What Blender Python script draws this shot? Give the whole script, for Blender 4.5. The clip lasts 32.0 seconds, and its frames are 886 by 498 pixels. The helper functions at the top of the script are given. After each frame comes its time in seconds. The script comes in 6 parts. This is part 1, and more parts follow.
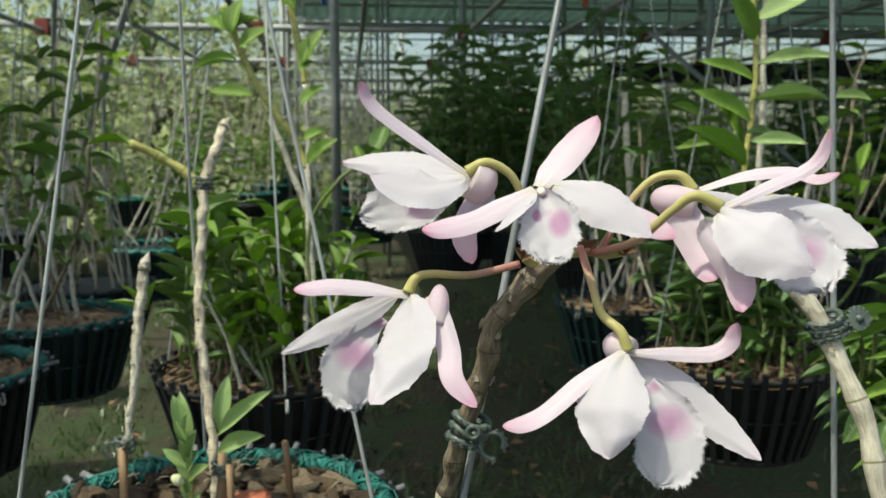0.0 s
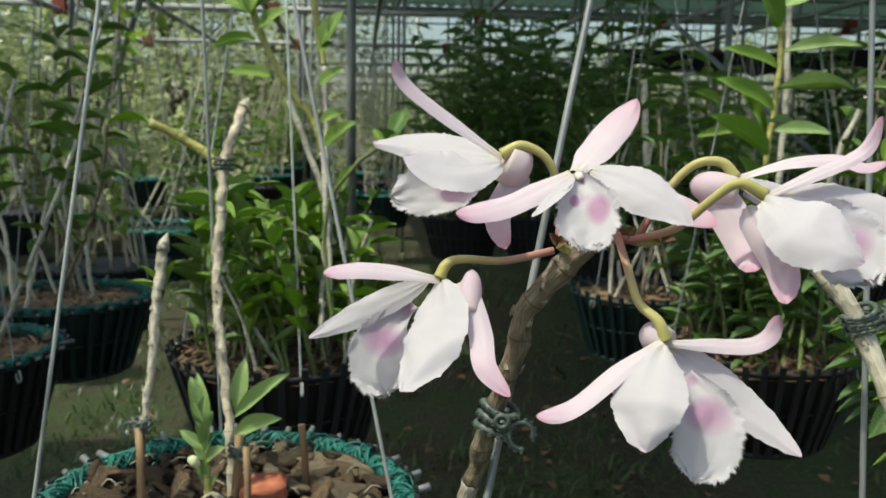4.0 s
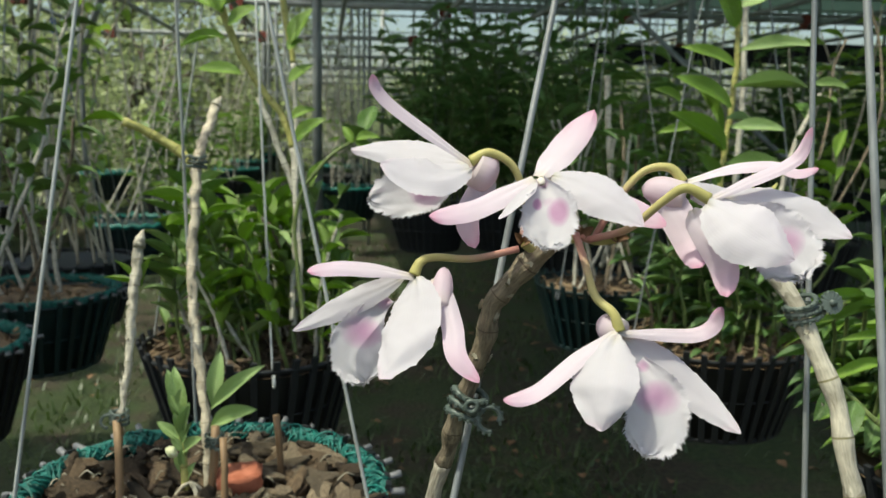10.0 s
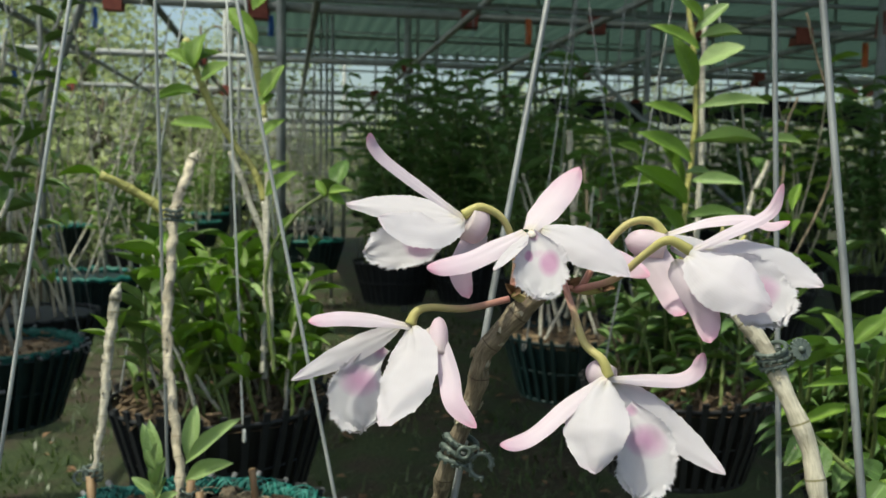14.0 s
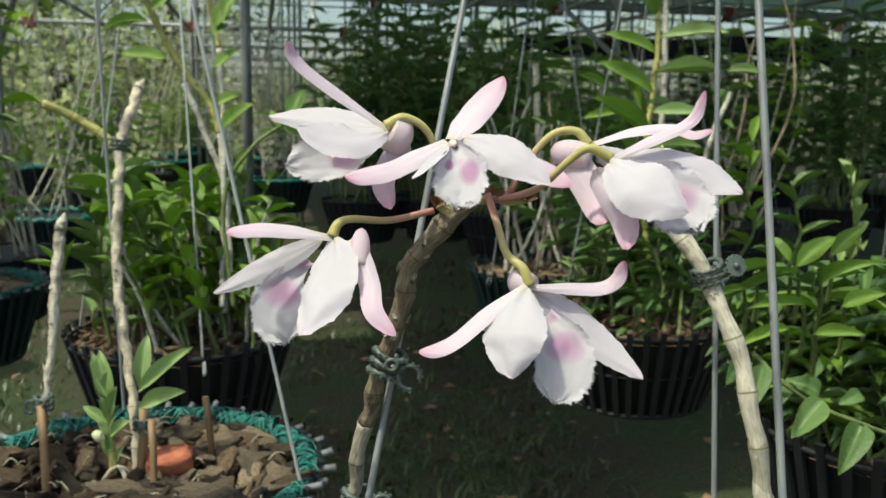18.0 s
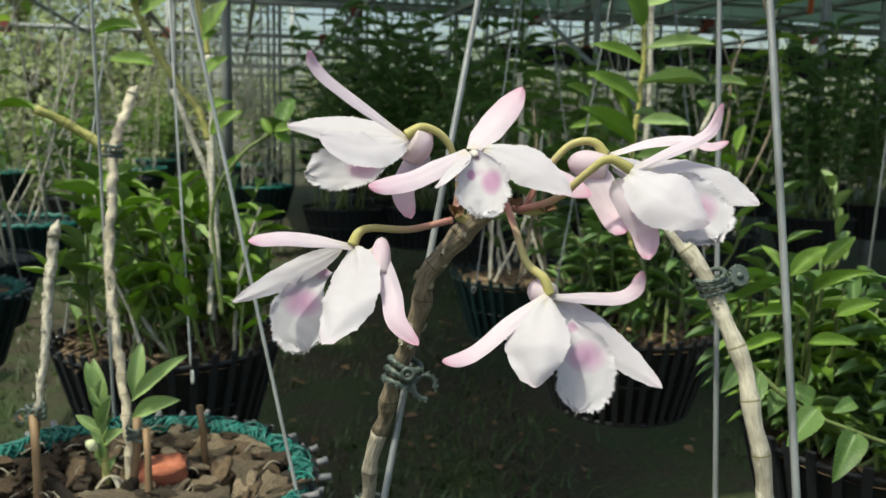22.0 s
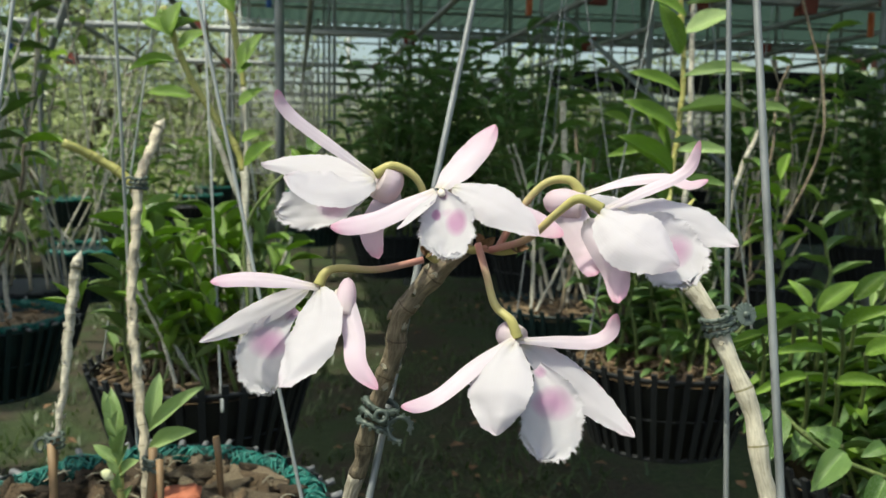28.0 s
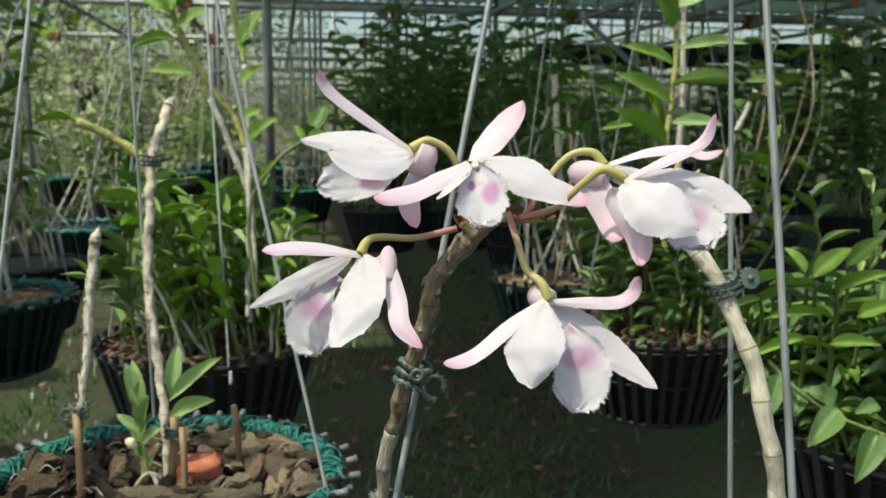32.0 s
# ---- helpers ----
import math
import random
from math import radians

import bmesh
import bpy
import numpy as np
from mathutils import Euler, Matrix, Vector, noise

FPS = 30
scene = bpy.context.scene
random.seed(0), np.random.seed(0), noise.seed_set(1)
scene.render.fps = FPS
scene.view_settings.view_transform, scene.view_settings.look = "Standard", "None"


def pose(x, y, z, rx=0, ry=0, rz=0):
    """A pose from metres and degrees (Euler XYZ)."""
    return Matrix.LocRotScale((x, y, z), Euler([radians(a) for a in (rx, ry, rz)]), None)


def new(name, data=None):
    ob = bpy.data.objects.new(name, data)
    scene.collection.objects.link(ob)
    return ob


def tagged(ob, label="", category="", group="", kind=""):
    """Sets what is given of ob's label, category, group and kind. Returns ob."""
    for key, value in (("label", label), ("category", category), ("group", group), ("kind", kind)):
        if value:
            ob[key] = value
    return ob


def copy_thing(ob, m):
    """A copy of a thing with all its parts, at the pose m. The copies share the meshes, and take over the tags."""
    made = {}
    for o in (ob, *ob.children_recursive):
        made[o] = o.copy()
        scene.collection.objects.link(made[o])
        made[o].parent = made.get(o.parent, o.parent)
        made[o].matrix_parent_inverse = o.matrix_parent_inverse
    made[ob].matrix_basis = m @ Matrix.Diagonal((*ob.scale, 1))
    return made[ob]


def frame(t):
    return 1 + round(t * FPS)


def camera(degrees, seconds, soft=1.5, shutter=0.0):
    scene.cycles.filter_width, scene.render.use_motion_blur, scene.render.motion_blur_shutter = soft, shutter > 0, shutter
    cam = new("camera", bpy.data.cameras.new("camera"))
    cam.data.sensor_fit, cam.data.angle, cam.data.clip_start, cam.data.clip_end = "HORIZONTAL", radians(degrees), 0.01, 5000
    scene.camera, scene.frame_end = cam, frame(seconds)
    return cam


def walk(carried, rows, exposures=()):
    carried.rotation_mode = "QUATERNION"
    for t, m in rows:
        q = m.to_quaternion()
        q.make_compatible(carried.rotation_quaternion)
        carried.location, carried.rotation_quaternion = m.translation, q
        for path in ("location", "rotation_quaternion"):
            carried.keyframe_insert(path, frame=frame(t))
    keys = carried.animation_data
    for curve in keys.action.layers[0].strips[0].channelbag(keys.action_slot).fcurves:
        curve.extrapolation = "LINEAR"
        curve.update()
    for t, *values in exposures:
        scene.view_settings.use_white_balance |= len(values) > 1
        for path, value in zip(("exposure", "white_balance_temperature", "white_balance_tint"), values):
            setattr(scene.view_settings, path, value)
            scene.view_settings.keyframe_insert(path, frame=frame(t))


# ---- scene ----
cam = camera(54.7, 32.0)
cam.data.dof.use_dof, cam.data.dof.focus_distance, cam.data.dof.aperture_fstop = True, 0.31, 27.0
METRES, EYE, TILT, LEAN, TURN = 0.4, 0.95, -7.0, 0.0, 0.0
ROWS = [
    (0.0, 0.0, 0.0, 0.0, 0.0, 0.0, -0.0),
    (0.5, 0.0114, -0.0022, -0.0022, -0.56, 0.12, 0.14),
    (1.0, 0.0122, -0.0138, 0.0015, 0.13, 0.43, 0.0),
    (1.5, 0.0005, -0.0052, 0.0139, 0.96, 0.69, -0.28),
    (2.0, -0.0184, -0.0301, 0.0112, 1.16, 0.7, -0.34),
    (2.5, -0.0203, -0.0217, 0.0055, 0.41, 0.35, -0.21),
    (4.5, -0.0161, 0.0218, -0.0007, 1.16, -1.11, -1.35),
    (5.0, -0.0218, 0.0069, 0.0018, 1.7, -0.57, -1.38),
    (5.5, -0.015, -0.0242, 0.0144, 1.56, 0.41, -1.02),
    (6.0, -0.0058, -0.0359, 0.0136, 1.02, 0.55, -0.27),
    (6.5, 0.0069, -0.0421, 0.0083, 0.3, -0.22, 0.27),
    (7.0, -0.0017, -0.0311, -0.0061, 0.01, -1.52, 0.32),
    (7.5, -0.005, -0.028, -0.0052, -0.63, -2.09, 0.01),
    (8.0, -0.0158, -0.028, -0.001, -0.58, -2.31, -0.38),
    (8.5, -0.0176, -0.029, 0.0001, -0.34, -2.69, -0.49),
    (9.0, -0.0187, -0.0333, 0.0015, -0.44, -2.83, -1.01),
    (9.5, -0.0333, -0.0391, 0.0053, -0.61, -2.1, -1.32),
    (10.0, -0.0229, -0.043, 0.0059, -1.45, -1.46, -0.77),
    (10.5, -0.0147, -0.0567, -0.0029, -2.13, -1.43, -0.24),
    (11.0, -0.0212, -0.0489, -0.0077, -3.21, -1.3, -0.11),
    (11.5, -0.0044, -0.0687, -0.0125, -3.88, -0.71, 0.41),
    (12.0, -0.0097, -0.0564, 0.0029, -2.91, 0.15, 0.89),
    (12.5, -0.0168, -0.0672, 0.0139, -2.32, 1.71, 0.7),
    (13.0, -0.0172, -0.0745, 0.0221, -2.79, 2.94, 0.47),
    (13.5, -0.0461, -0.0736, 0.0197, -3.11, 2.71, 0.04),
    (14.0, -0.0542, -0.0727, 0.0046, -4.05, 2.06, -0.5),
    (14.5, -0.0683, -0.0724, -0.0047, -4.55, 0.72, -0.95),
    (15.0, -0.0597, -0.0566, -0.0064, -4.27, -0.75, -0.84),
    (15.5, -0.0438, -0.0589, -0.0149, -4.41, -1.05, -0.65),
    (17.5, -0.0147, -0.067, -0.0227, -5.84, -1.53, -0.41),
    (18.0, -0.0069, -0.072, -0.0219, -5.77, -1.92, 0.01),
    (18.5, -0.0277, -0.0762, -0.0258, -5.58, -2.48, -0.43),
    (19.0, -0.0425, -0.0676, -0.0299, -4.73, -3.13, -0.95),
    (19.5, -0.047, -0.0436, -0.0311, -4.47, -3.23, -0.48),
    (20.0, -0.0316, -0.0528, -0.0242, -5.47, -2.63, -0.2),
    (20.5, -0.0357, -0.051, -0.0226, -6.01, -2.57, -0.45),
    (21.0, -0.0589, -0.0432, -0.0171, -5.78, -2.71, -0.89),
    (21.5, -0.0445, -0.0546, -0.0071, -6.57, -2.06, -0.41),
    (22.0, -0.0458, -0.0702, -0.0206, -7.29, -1.39, -0.25),
    (22.5, -0.0557, -0.0856, -0.0245, -7.41, -0.86, -0.34),
    (23.0, -0.0469, -0.0813, -0.0298, -7.37, -0.56, -0.14),
    (23.5, -0.0341, -0.0917, -0.0314, -6.45, -0.24, -0.08),
    (24.0, -0.0228, -0.1015, -0.0207, -5.59, 0.04, 0.19),
    (24.5, -0.0035, -0.0965, -0.0195, -5.58, 0.0, 0.76),
    (26.5, 0.037, -0.1027, -0.0165, -4.6, -0.02, 1.07),
    (27.0, 0.0237, -0.1027, -0.0161, -4.42, -0.17, 0.76),
    (27.5, 0.0214, -0.0965, -0.0114, -3.56, -0.0, 0.09),
    (28.0, 0.034, -0.0617, -0.0071, -3.56, 0.32, -0.45),
    (28.5, 0.0229, -0.0535, -0.0226, -5.01, 0.61, -0.52),
    (29.0, 0.0009, -0.0911, -0.0166, -5.89, 0.72, -0.53),
    (29.5, -0.0026, -0.1123, -0.0257, -6.68, -0.26, 0.05),
    (30.0, -0.018, -0.1098, -0.0184, -6.33, -1.42, 0.34),
    (30.5, -0.0104, -0.1104, -0.0171, -6.46, -1.4, 0.24),
    (31.0, -0.0117, -0.1179, -0.0113, -6.79, -0.68, 0.24),
    (31.5, -0.0197, -0.1151, -0.0124, -6.05, -0.64, 0.19),
    (32.0, -0.014, -0.1135, -0.0131, -4.45, -1.35, 0.23),
]
walk(cam, [(t, pose(0, 0, EYE, TILT, LEAN, TURN) @ pose(METRES * x, METRES * y, METRES * z, 90 + pitch, roll, yaw)) for t, x, y, z, yaw, pitch, roll in ROWS],
     [(0.0, 0.44, 6850, -3.5), (5.0, 0.34, 6850, -3.5), (7.0, 0.35, 6850, -3.5), (9.0, 0.43, 6850, -3.5), (15.0, 0.34, 6850, -3.5), (19.0, 0.47, 6850, -3.5), (21.0, 0.44, 6850, -3.0), (24.0, 0.42, 6850, -3.0), (27.0, 0.54, 6850, -3.0), (28.5, 0.48, 6850, -3.0), (32.0, 0.52, 6850, -3.0)])

# ---- light: high sun a little to the left, tropical sky ----
SUN = Vector((-0.37, -0.20, 0.907)).normalized()
world = bpy.data.worlds.new("sky")
scene.world = world
world.use_nodes = True
wn = world.node_tree
sky = wn.nodes.new("ShaderNodeTexSky")
sky.sky_type, sky.sun_disc = "NISHITA", False
sky.sun_elevation, sky.sun_rotation = math.asin(SUN.z), math.atan2(SUN.x, SUN.y)
sky.air_density, sky.dust_density = 1.0, 4.0
wn.links.new(sky.outputs[0], wn.nodes["Background"].inputs[0])
wn.nodes["Background"].inputs[1].default_value = 0.15
sun = new("sun", bpy.data.lights.new("sun", "SUN"))
sun.data.energy, sun.data.angle, sun.data.color = 2.75, radians(0.55), (1.0, 0.97, 0.86)
sun.matrix_world = Matrix.Translation((-4, 0, 9)) @ SUN.to_track_quat("Z", "Y").to_matrix().to_4x4()

# ---- materials ----
RNG = random.Random(7)


def nodes(name):
    m = bpy.data.materials.new(name)
    m.use_nodes = True
    return m, m.node_tree.nodes, m.node_tree.links, m.node_tree.nodes["Principled BSDF"]


def ramp(n, stops):
    r = n.new("ShaderNodeValToRGB")
    while len(r.color_ramp.elements) < len(stops):
        r.color_ramp.elements.new(0.5)
    for e, (p, c) in zip(r.color_ramp.elements, stops):
        e.position, e.color = p, (*c, 1)
    return r


def mixed(n, l, fac, a, b):
    x = n.new("ShaderNodeMix")
    x.data_type = "RGBA"
    for sock, v in ((x.inputs[0], fac), (x.inputs[6], a), (x.inputs[7], b)):
        if isinstance(v, (int, float)):
            sock.default_value = v
        elif isinstance(v, tuple):
            sock.default_value = (*v, 1)
        else:
            l.new(v, sock)
    return x.outputs[2]


def maths(n, l, op, a, b=0.0):
    x = n.new("ShaderNodeMath")
    x.operation = op
    for sock, v in zip(x.inputs, (a, b)):
        if isinstance(v, (int, float)):
            sock.default_value = v
        else:
            l.new(v, sock)
    return x.outputs[0]


def noisy(n, l, scale, detail=4.0, coord="Object", stretch=None):
    tc = n.new("ShaderNodeTexCoord")
    tx = n.new("ShaderNodeTexNoise")
    tx.inputs["Scale"].default_value, tx.inputs["Detail"].default_value = scale, detail
    src = tc.outputs[coord]
    if stretch:
        mp = n.new("ShaderNodeMapping")
        mp.inputs["Scale"].default_value = stretch
        l.new(src, mp.inputs[0])
        src = mp.outputs[0]
    l.new(src, tx.inputs[0])
    return tx.outputs[0]


def bumped(n, l, bsdf, height, strength, dist):
    b = n.new("ShaderNodeBump")
    b.inputs["Strength"].default_value, b.inputs["Distance"].default_value = strength, dist
    l.new(height, b.inputs["Height"])
    l.new(b.outputs[0], bsdf.inputs["Normal"])
    return b.outputs[0]


def translucent(n, l, bsdf, colour, share):
    """Lets part of the light through, for leaves and petals."""
    t = n.new("ShaderNodeBsdfTranslucent")
    if isinstance(colour, tuple):
        t.inputs[0].default_value = (*colour, 1)
    else:
        l.new(colour, t.inputs[0])
    mx = n.new("ShaderNodeMixShader")
    mx.inputs[0].default_value = share
    l.new(bsdf.outputs[0], mx.inputs[1])
    l.new(t.outputs[0], mx.inputs[2])
    l.new(mx.outputs[0], n["Material Output"].inputs[0])


def plain(name, lo, hi, scale, rough=0.7, metal=0.0, bump=0.0, dist=0.002, stretch=None, vary=0.0):
    """A surface mottled between two colours at two scales, with relief."""
    m, n, l, b = nodes(name)
    n1, n2 = noisy(n, l, scale, 6, stretch=stretch), noisy(n, l, scale * 0.17, 3)
    f = maths(n, l, "MULTIPLY_ADD", n1, 0.7)
    n[-1].inputs[2].default_value = -0.05
    f = maths(n, l, "ADD", f, maths(n, l, "MULTIPLY", n2, 0.35))
    c = ramp(n, [(0.32, lo), (0.68, hi)])
    l.new(f, c.inputs[0])
    out = c.outputs[0]
    if vary:
        hs = n.new("ShaderNodeHueSaturation")
        oi = n.new("ShaderNodeObjectInfo")
        l.new(maths(n, l, "ADD", maths(n, l, "MULTIPLY", oi.outputs["Random"], vary * 2), 1 - vary), hs.inputs["Value"])
        l.new(out, hs.inputs["Color"])
        out = hs.outputs[0]
    l.new(out, b.inputs["Base Color"])
    b.inputs["Roughness"].default_value, b.inputs["Metallic"].default_value = rough, metal
    if bump:
        bumped(n, l, b, n1, bump, dist)
    return m


def uv_axes(n, l):
    u = n.new("ShaderNodeUVMap")
    s = n.new("ShaderNodeSeparateXYZ")
    l.new(u.outputs[0], s.inputs[0])
    return s.outputs[0], s.outputs[1]


def petal_mat(name, stops, rough=0.5, share=0.38):
    """Petal tissue: colour runs from base to tip, fine veins along it."""
    m, n, l, b = nodes(name)
    u, v = uv_axes(n, l)
    wob = maths(n, l, "MULTIPLY", noisy(n, l, 90, 3), 0.12)
    edge = maths(n, l, "MULTIPLY", maths(n, l, "ABSOLUTE", maths(n, l, "SUBTRACT", u, 0.5)), 0.10)
    c = ramp(n, stops)
    l.new(maths(n, l, "ADD", maths(n, l, "ADD", v, edge), maths(n, l, "SUBTRACT", wob, 0.06)), c.inputs[0])
    w = n.new("ShaderNodeTexWave")
    w.inputs["Scale"].default_value, w.inputs["Distortion"].default_value = 6.5, 2.5
    uvn = n.new("ShaderNodeUVMap")
    l.new(uvn.outputs[0], w.inputs[0])
    col = mixed(n, l, maths(n, l, "MULTIPLY", w.outputs[1], 0.07), c.outputs[0], (0.72, 0.60, 0.64))
    l.new(col, b.inputs["Base Color"])
    b.inputs["Roughness"].default_value = rough
    b.inputs["Specular IOR Level"].default_value = 0.25
    b.inputs["Sheen Weight"].default_value = 0.12
    h = maths(n, l, "ADD", w.outputs[1], maths(n, l, "MULTIPLY", noisy(n, l, 420, 3), 0.7))
    bumped(n, l, b, h, 0.12, 0.0002)
    translucent(n, l, b, col, share)
    return m


M_PETAL = petal_mat("white_petal", [(0.0, (0.77, 0.735, 0.65)), (0.12, (0.775, 0.745, 0.79)), (0.9, (0.78, 0.745, 0.80)), (1.0, (0.79, 0.71, 0.785))], 0.55, 0.53)
M_SEPAL = petal_mat("pink_sepal", [(0.0, (0.76, 0.70, 0.62)), (0.14, (0.81, 0.74, 0.80)), (0.60, (0.81, 0.695, 0.785)), (0.90, (0.79, 0.60, 0.72)), (1.0, (0.74, 0.43, 0.58))], 0.5, 0.46)
M_MENTUM = petal_mat("blush_spur", [(0.0, (0.78, 0.68, 0.68)), (0.4, (0.80, 0.66, 0.74)), (1.0, (0.79, 0.62, 0.72))], 0.5, 0.42)


def lip_mat(name, blotches):
    m, n, l, b = nodes(name)
    u, v = uv_axes(n, l)
    spots = None
    for cu, cv, ru, rv, top_ in blotches:
        du = maths(n, l, "POWER", maths(n, l, "ABSOLUTE", maths(n, l, "DIVIDE", maths(n, l, "SUBTRACT", u, cu), ru)), 2)
        dv = maths(n, l, "POWER", maths(n, l, "ABSOLUTE", maths(n, l, "DIVIDE", maths(n, l, "SUBTRACT", v, cv), rv)), 2)
        s = maths(n, l, "SUBTRACT", top_, maths(n, l, "ADD", du, dv))
        s.node.use_clamp = True
        spots = s if spots is None else maths(n, l, "MAXIMUM", spots, s)
    f = maths(n, l, "MULTIPLY", spots, maths(n, l, "ADD", 0.55, maths(n, l, "MULTIPLY", noisy(n, l, 160, 4), 0.5)))
    f.node.use_clamp = True
    col = mixed(n, l, f, (0.785, 0.755, 0.80), (0.61, 0.31, 0.54))
    l.new(col, b.inputs["Base Color"])
    b.inputs["Roughness"].default_value = 0.6
    b.inputs["Sheen Weight"].default_value = 0.3
    bumped(n, l, b, noisy(n, l, 600, 4), 0.25, 0.0006)
    translucent(n, l, b, col, 0.54)
    return m


M_LIP_END = lip_mat("lip_far_blotch", ((0.42, 0.66, 0.34, 0.17, 1.0), (0.5, 0.06, 0.40, 0.10, 0.8)))
M_LIP_LOW = lip_mat("lip_throat_blotch", ((0.5, 0.45, 0.44, 0.21, 1.0), (0.5, 0.06, 0.40, 0.10, 0.8)))
M_LIP = lip_mat("lip_one_blotch", ((0.5, 0.47, 0.46, 0.21, 1.05), (0.5, 0.06, 0.40, 0.10, 0.8)))
M_LIP_TWO = lip_mat("lip_two_blotches", ((0.74, 0.43, 0.09, 0.085, 1.6), (0.34, 0.54, 0.20, 0.18, 1.3), (0.5, 0.38, 0.30, 0.14, 0.35), (0.5, 0.06, 0.40, 0.10, 0.8)))
M_BUD = petal_mat("cream_bud", [(0.0, (0.62, 0.66, 0.36)), (1.0, (0.74, 0.74, 0.52))], 0.5, 0.2)
M_COLUMN = petal_mat("cream_column", [(0.0, (0.78, 0.70, 0.60)), (1.0, (0.80, 0.74, 0.68))], 0.5, 0.15)
M_PEDICEL = petal_mat("flower_stalk", [(0.0, (0.50, 0.21, 0.19)), (0.22, (0.52, 0.30, 0.22)), (0.42, (0.46, 0.40, 0.16)), (1.0, (0.45, 0.41, 0.13))], 0.35, 0.12)


def cane_mat(name, lo, hi, ring, rough=0.65):
    """Dry or green cane: fibres along it, a dark ring at each node."""
    m, n, l, b = nodes(name)
    u, v = uv_axes(n, l)
    uvn = n.new("ShaderNodeUVMap")
    mp = n.new("ShaderNodeMapping")
    mp.inputs["Scale"].default_value = (14, 1.8, 1)
    l.new(uvn.outputs[0], mp.inputs[0])
    fib = n.new("ShaderNodeTexNoise")
    fib.inputs["Scale"].default_value, fib.inputs["Detail"].default_value = 1.6, 9
    fib.inputs["Distortion"].default_value = 0.6
    l.new(mp.outputs[0], fib.inputs[0])
    blot = noisy(n, l, 130, 5)
    c = ramp(n, [(0.30, lo), (0.66, hi)])
    l.new(maths(n, l, "ADD", maths(n, l, "MULTIPLY", fib.outputs[0], 0.6), maths(n, l, "MULTIPLY", blot, 0.4)), c.inputs[0])
    fr = maths(n, l, "FRACT", v)
    near = maths(n, l, "LESS_THAN", fr, 0.035)
    patch = maths(n, l, "MULTIPLY", maths(n, l, "GREATER_THAN", noisy(n, l, 45, 4), 0.60), 0.45)
    col = mixed(n, l, patch, c.outputs[0], tuple(0.45 * x for x in lo))
    col = mixed(n, l, maths(n, l, "MULTIPLY", near, 0.75), col, ring)
    l.new(col, b.inputs["Base Color"])
    b.inputs["Roughness"].default_value = rough
    bumped(n, l, b, maths(n, l, "ADD", maths(n, l, "MULTIPLY", fib.outputs[0], 0.45), blot), 0.9, 0.0016)
    return m


M_CANE = cane_mat("dry_cane_sheath", (0.055, 0.038, 0.023), (0.32, 0.255, 0.175), (0.07, 0.045, 0.025))
M_CANE_LOW = cane_mat("greyish_cane_sheath", (0.10, 0.083, 0.062), (0.47, 0.415, 0.33), (0.07, 0.05, 0.03))
M_CANE_PALE = cane_mat("pale_papery_cane", (0.30, 0.26, 0.19), (0.70, 0.645, 0.53), (0.16, 0.14, 0.035))
M_CANE_TAN = cane_mat("tan_papery_cane", (0.34, 0.28, 0.20), (0.70, 0.62, 0.48), (0.12, 0.09, 0.05))
M_CANE_OLD = cane_mat("weathered_cane", (0.32, 0.29, 0.235), (0.66, 0.62, 0.53), (0.06, 0.05, 0.035))
M_STEM = cane_mat("leafy_stem", (0.07, 0.10, 0.03), (0.19, 0.24, 0.07), (0.05, 0.05, 0.02), 0.5)
M_CANE_GREEN = cane_mat("green_cane", (0.29, 0.28, 0.07), (0.56, 0.52, 0.18), (0.12, 0.09, 0.03), 0.5)


def leaf_mat(name, lo, hi, glow, share=0.3):
    m, n, l, b = nodes(name)
    u, v = uv_axes(n, l)
    mid = maths(n, l, "ABSOLUTE", maths(n, l, "SUBTRACT", u, 0.5))
    n1 = noisy(n, l, 9, 5, stretch=(3, 0.6, 1))
    oi = n.new("ShaderNodeObjectInfo")
    geo = n.new("ShaderNodeNewGeometry")
    f = maths(n, l, "ADD", maths(n, l, "MULTIPLY", n1, 0.5), maths(n, l, "MULTIPLY", maths(n, l, "ADD", oi.outputs["Random"], geo.outputs["Random Per Island"]), 0.28))
    c = ramp(n, [(0.2, lo), (0.85, hi)])
    l.new(f, c.inputs[0])
    rib = maths(n, l, "LESS_THAN", mid, 0.03)
    col = mixed(n, l, maths(n, l, "MULTIPLY", rib, 0.4), c.outputs[0], tuple(1.6 * x for x in hi))
    spot = maths(n, l, "GREATER_THAN", noisy(n, l, 30, 5), 0.68)
    col = mixed(n, l, maths(n, l, "MULTIPLY", spot, 0.35), col, (0.26, 0.22, 0.07))
    l.new(col, b.inputs["Base Color"])
    gloss = ramp(n, [(0.35, (0.24, 0.24, 0.24)), (0.65, (0.48, 0.48, 0.48))])
    l.new(maths(n, l, "ADD", maths(n, l, "MULTIPLY", noisy(n, l, 22, 3), 0.7), maths(n, l, "MULTIPLY", oi.outputs["Random"], 0.3)), gloss.inputs[0])
    l.new(gloss.outputs[0], b.inputs["Roughness"])
    b.inputs["Specular IOR Level"].default_value = 0.65
    bumped(n, l, b, noisy(n, l, 60, 4, stretch=(6, 0.7, 1)), 0.35, 0.002)
    translucent(n, l, b, mixed(n, l, 0.5, col, glow), share)
    return m


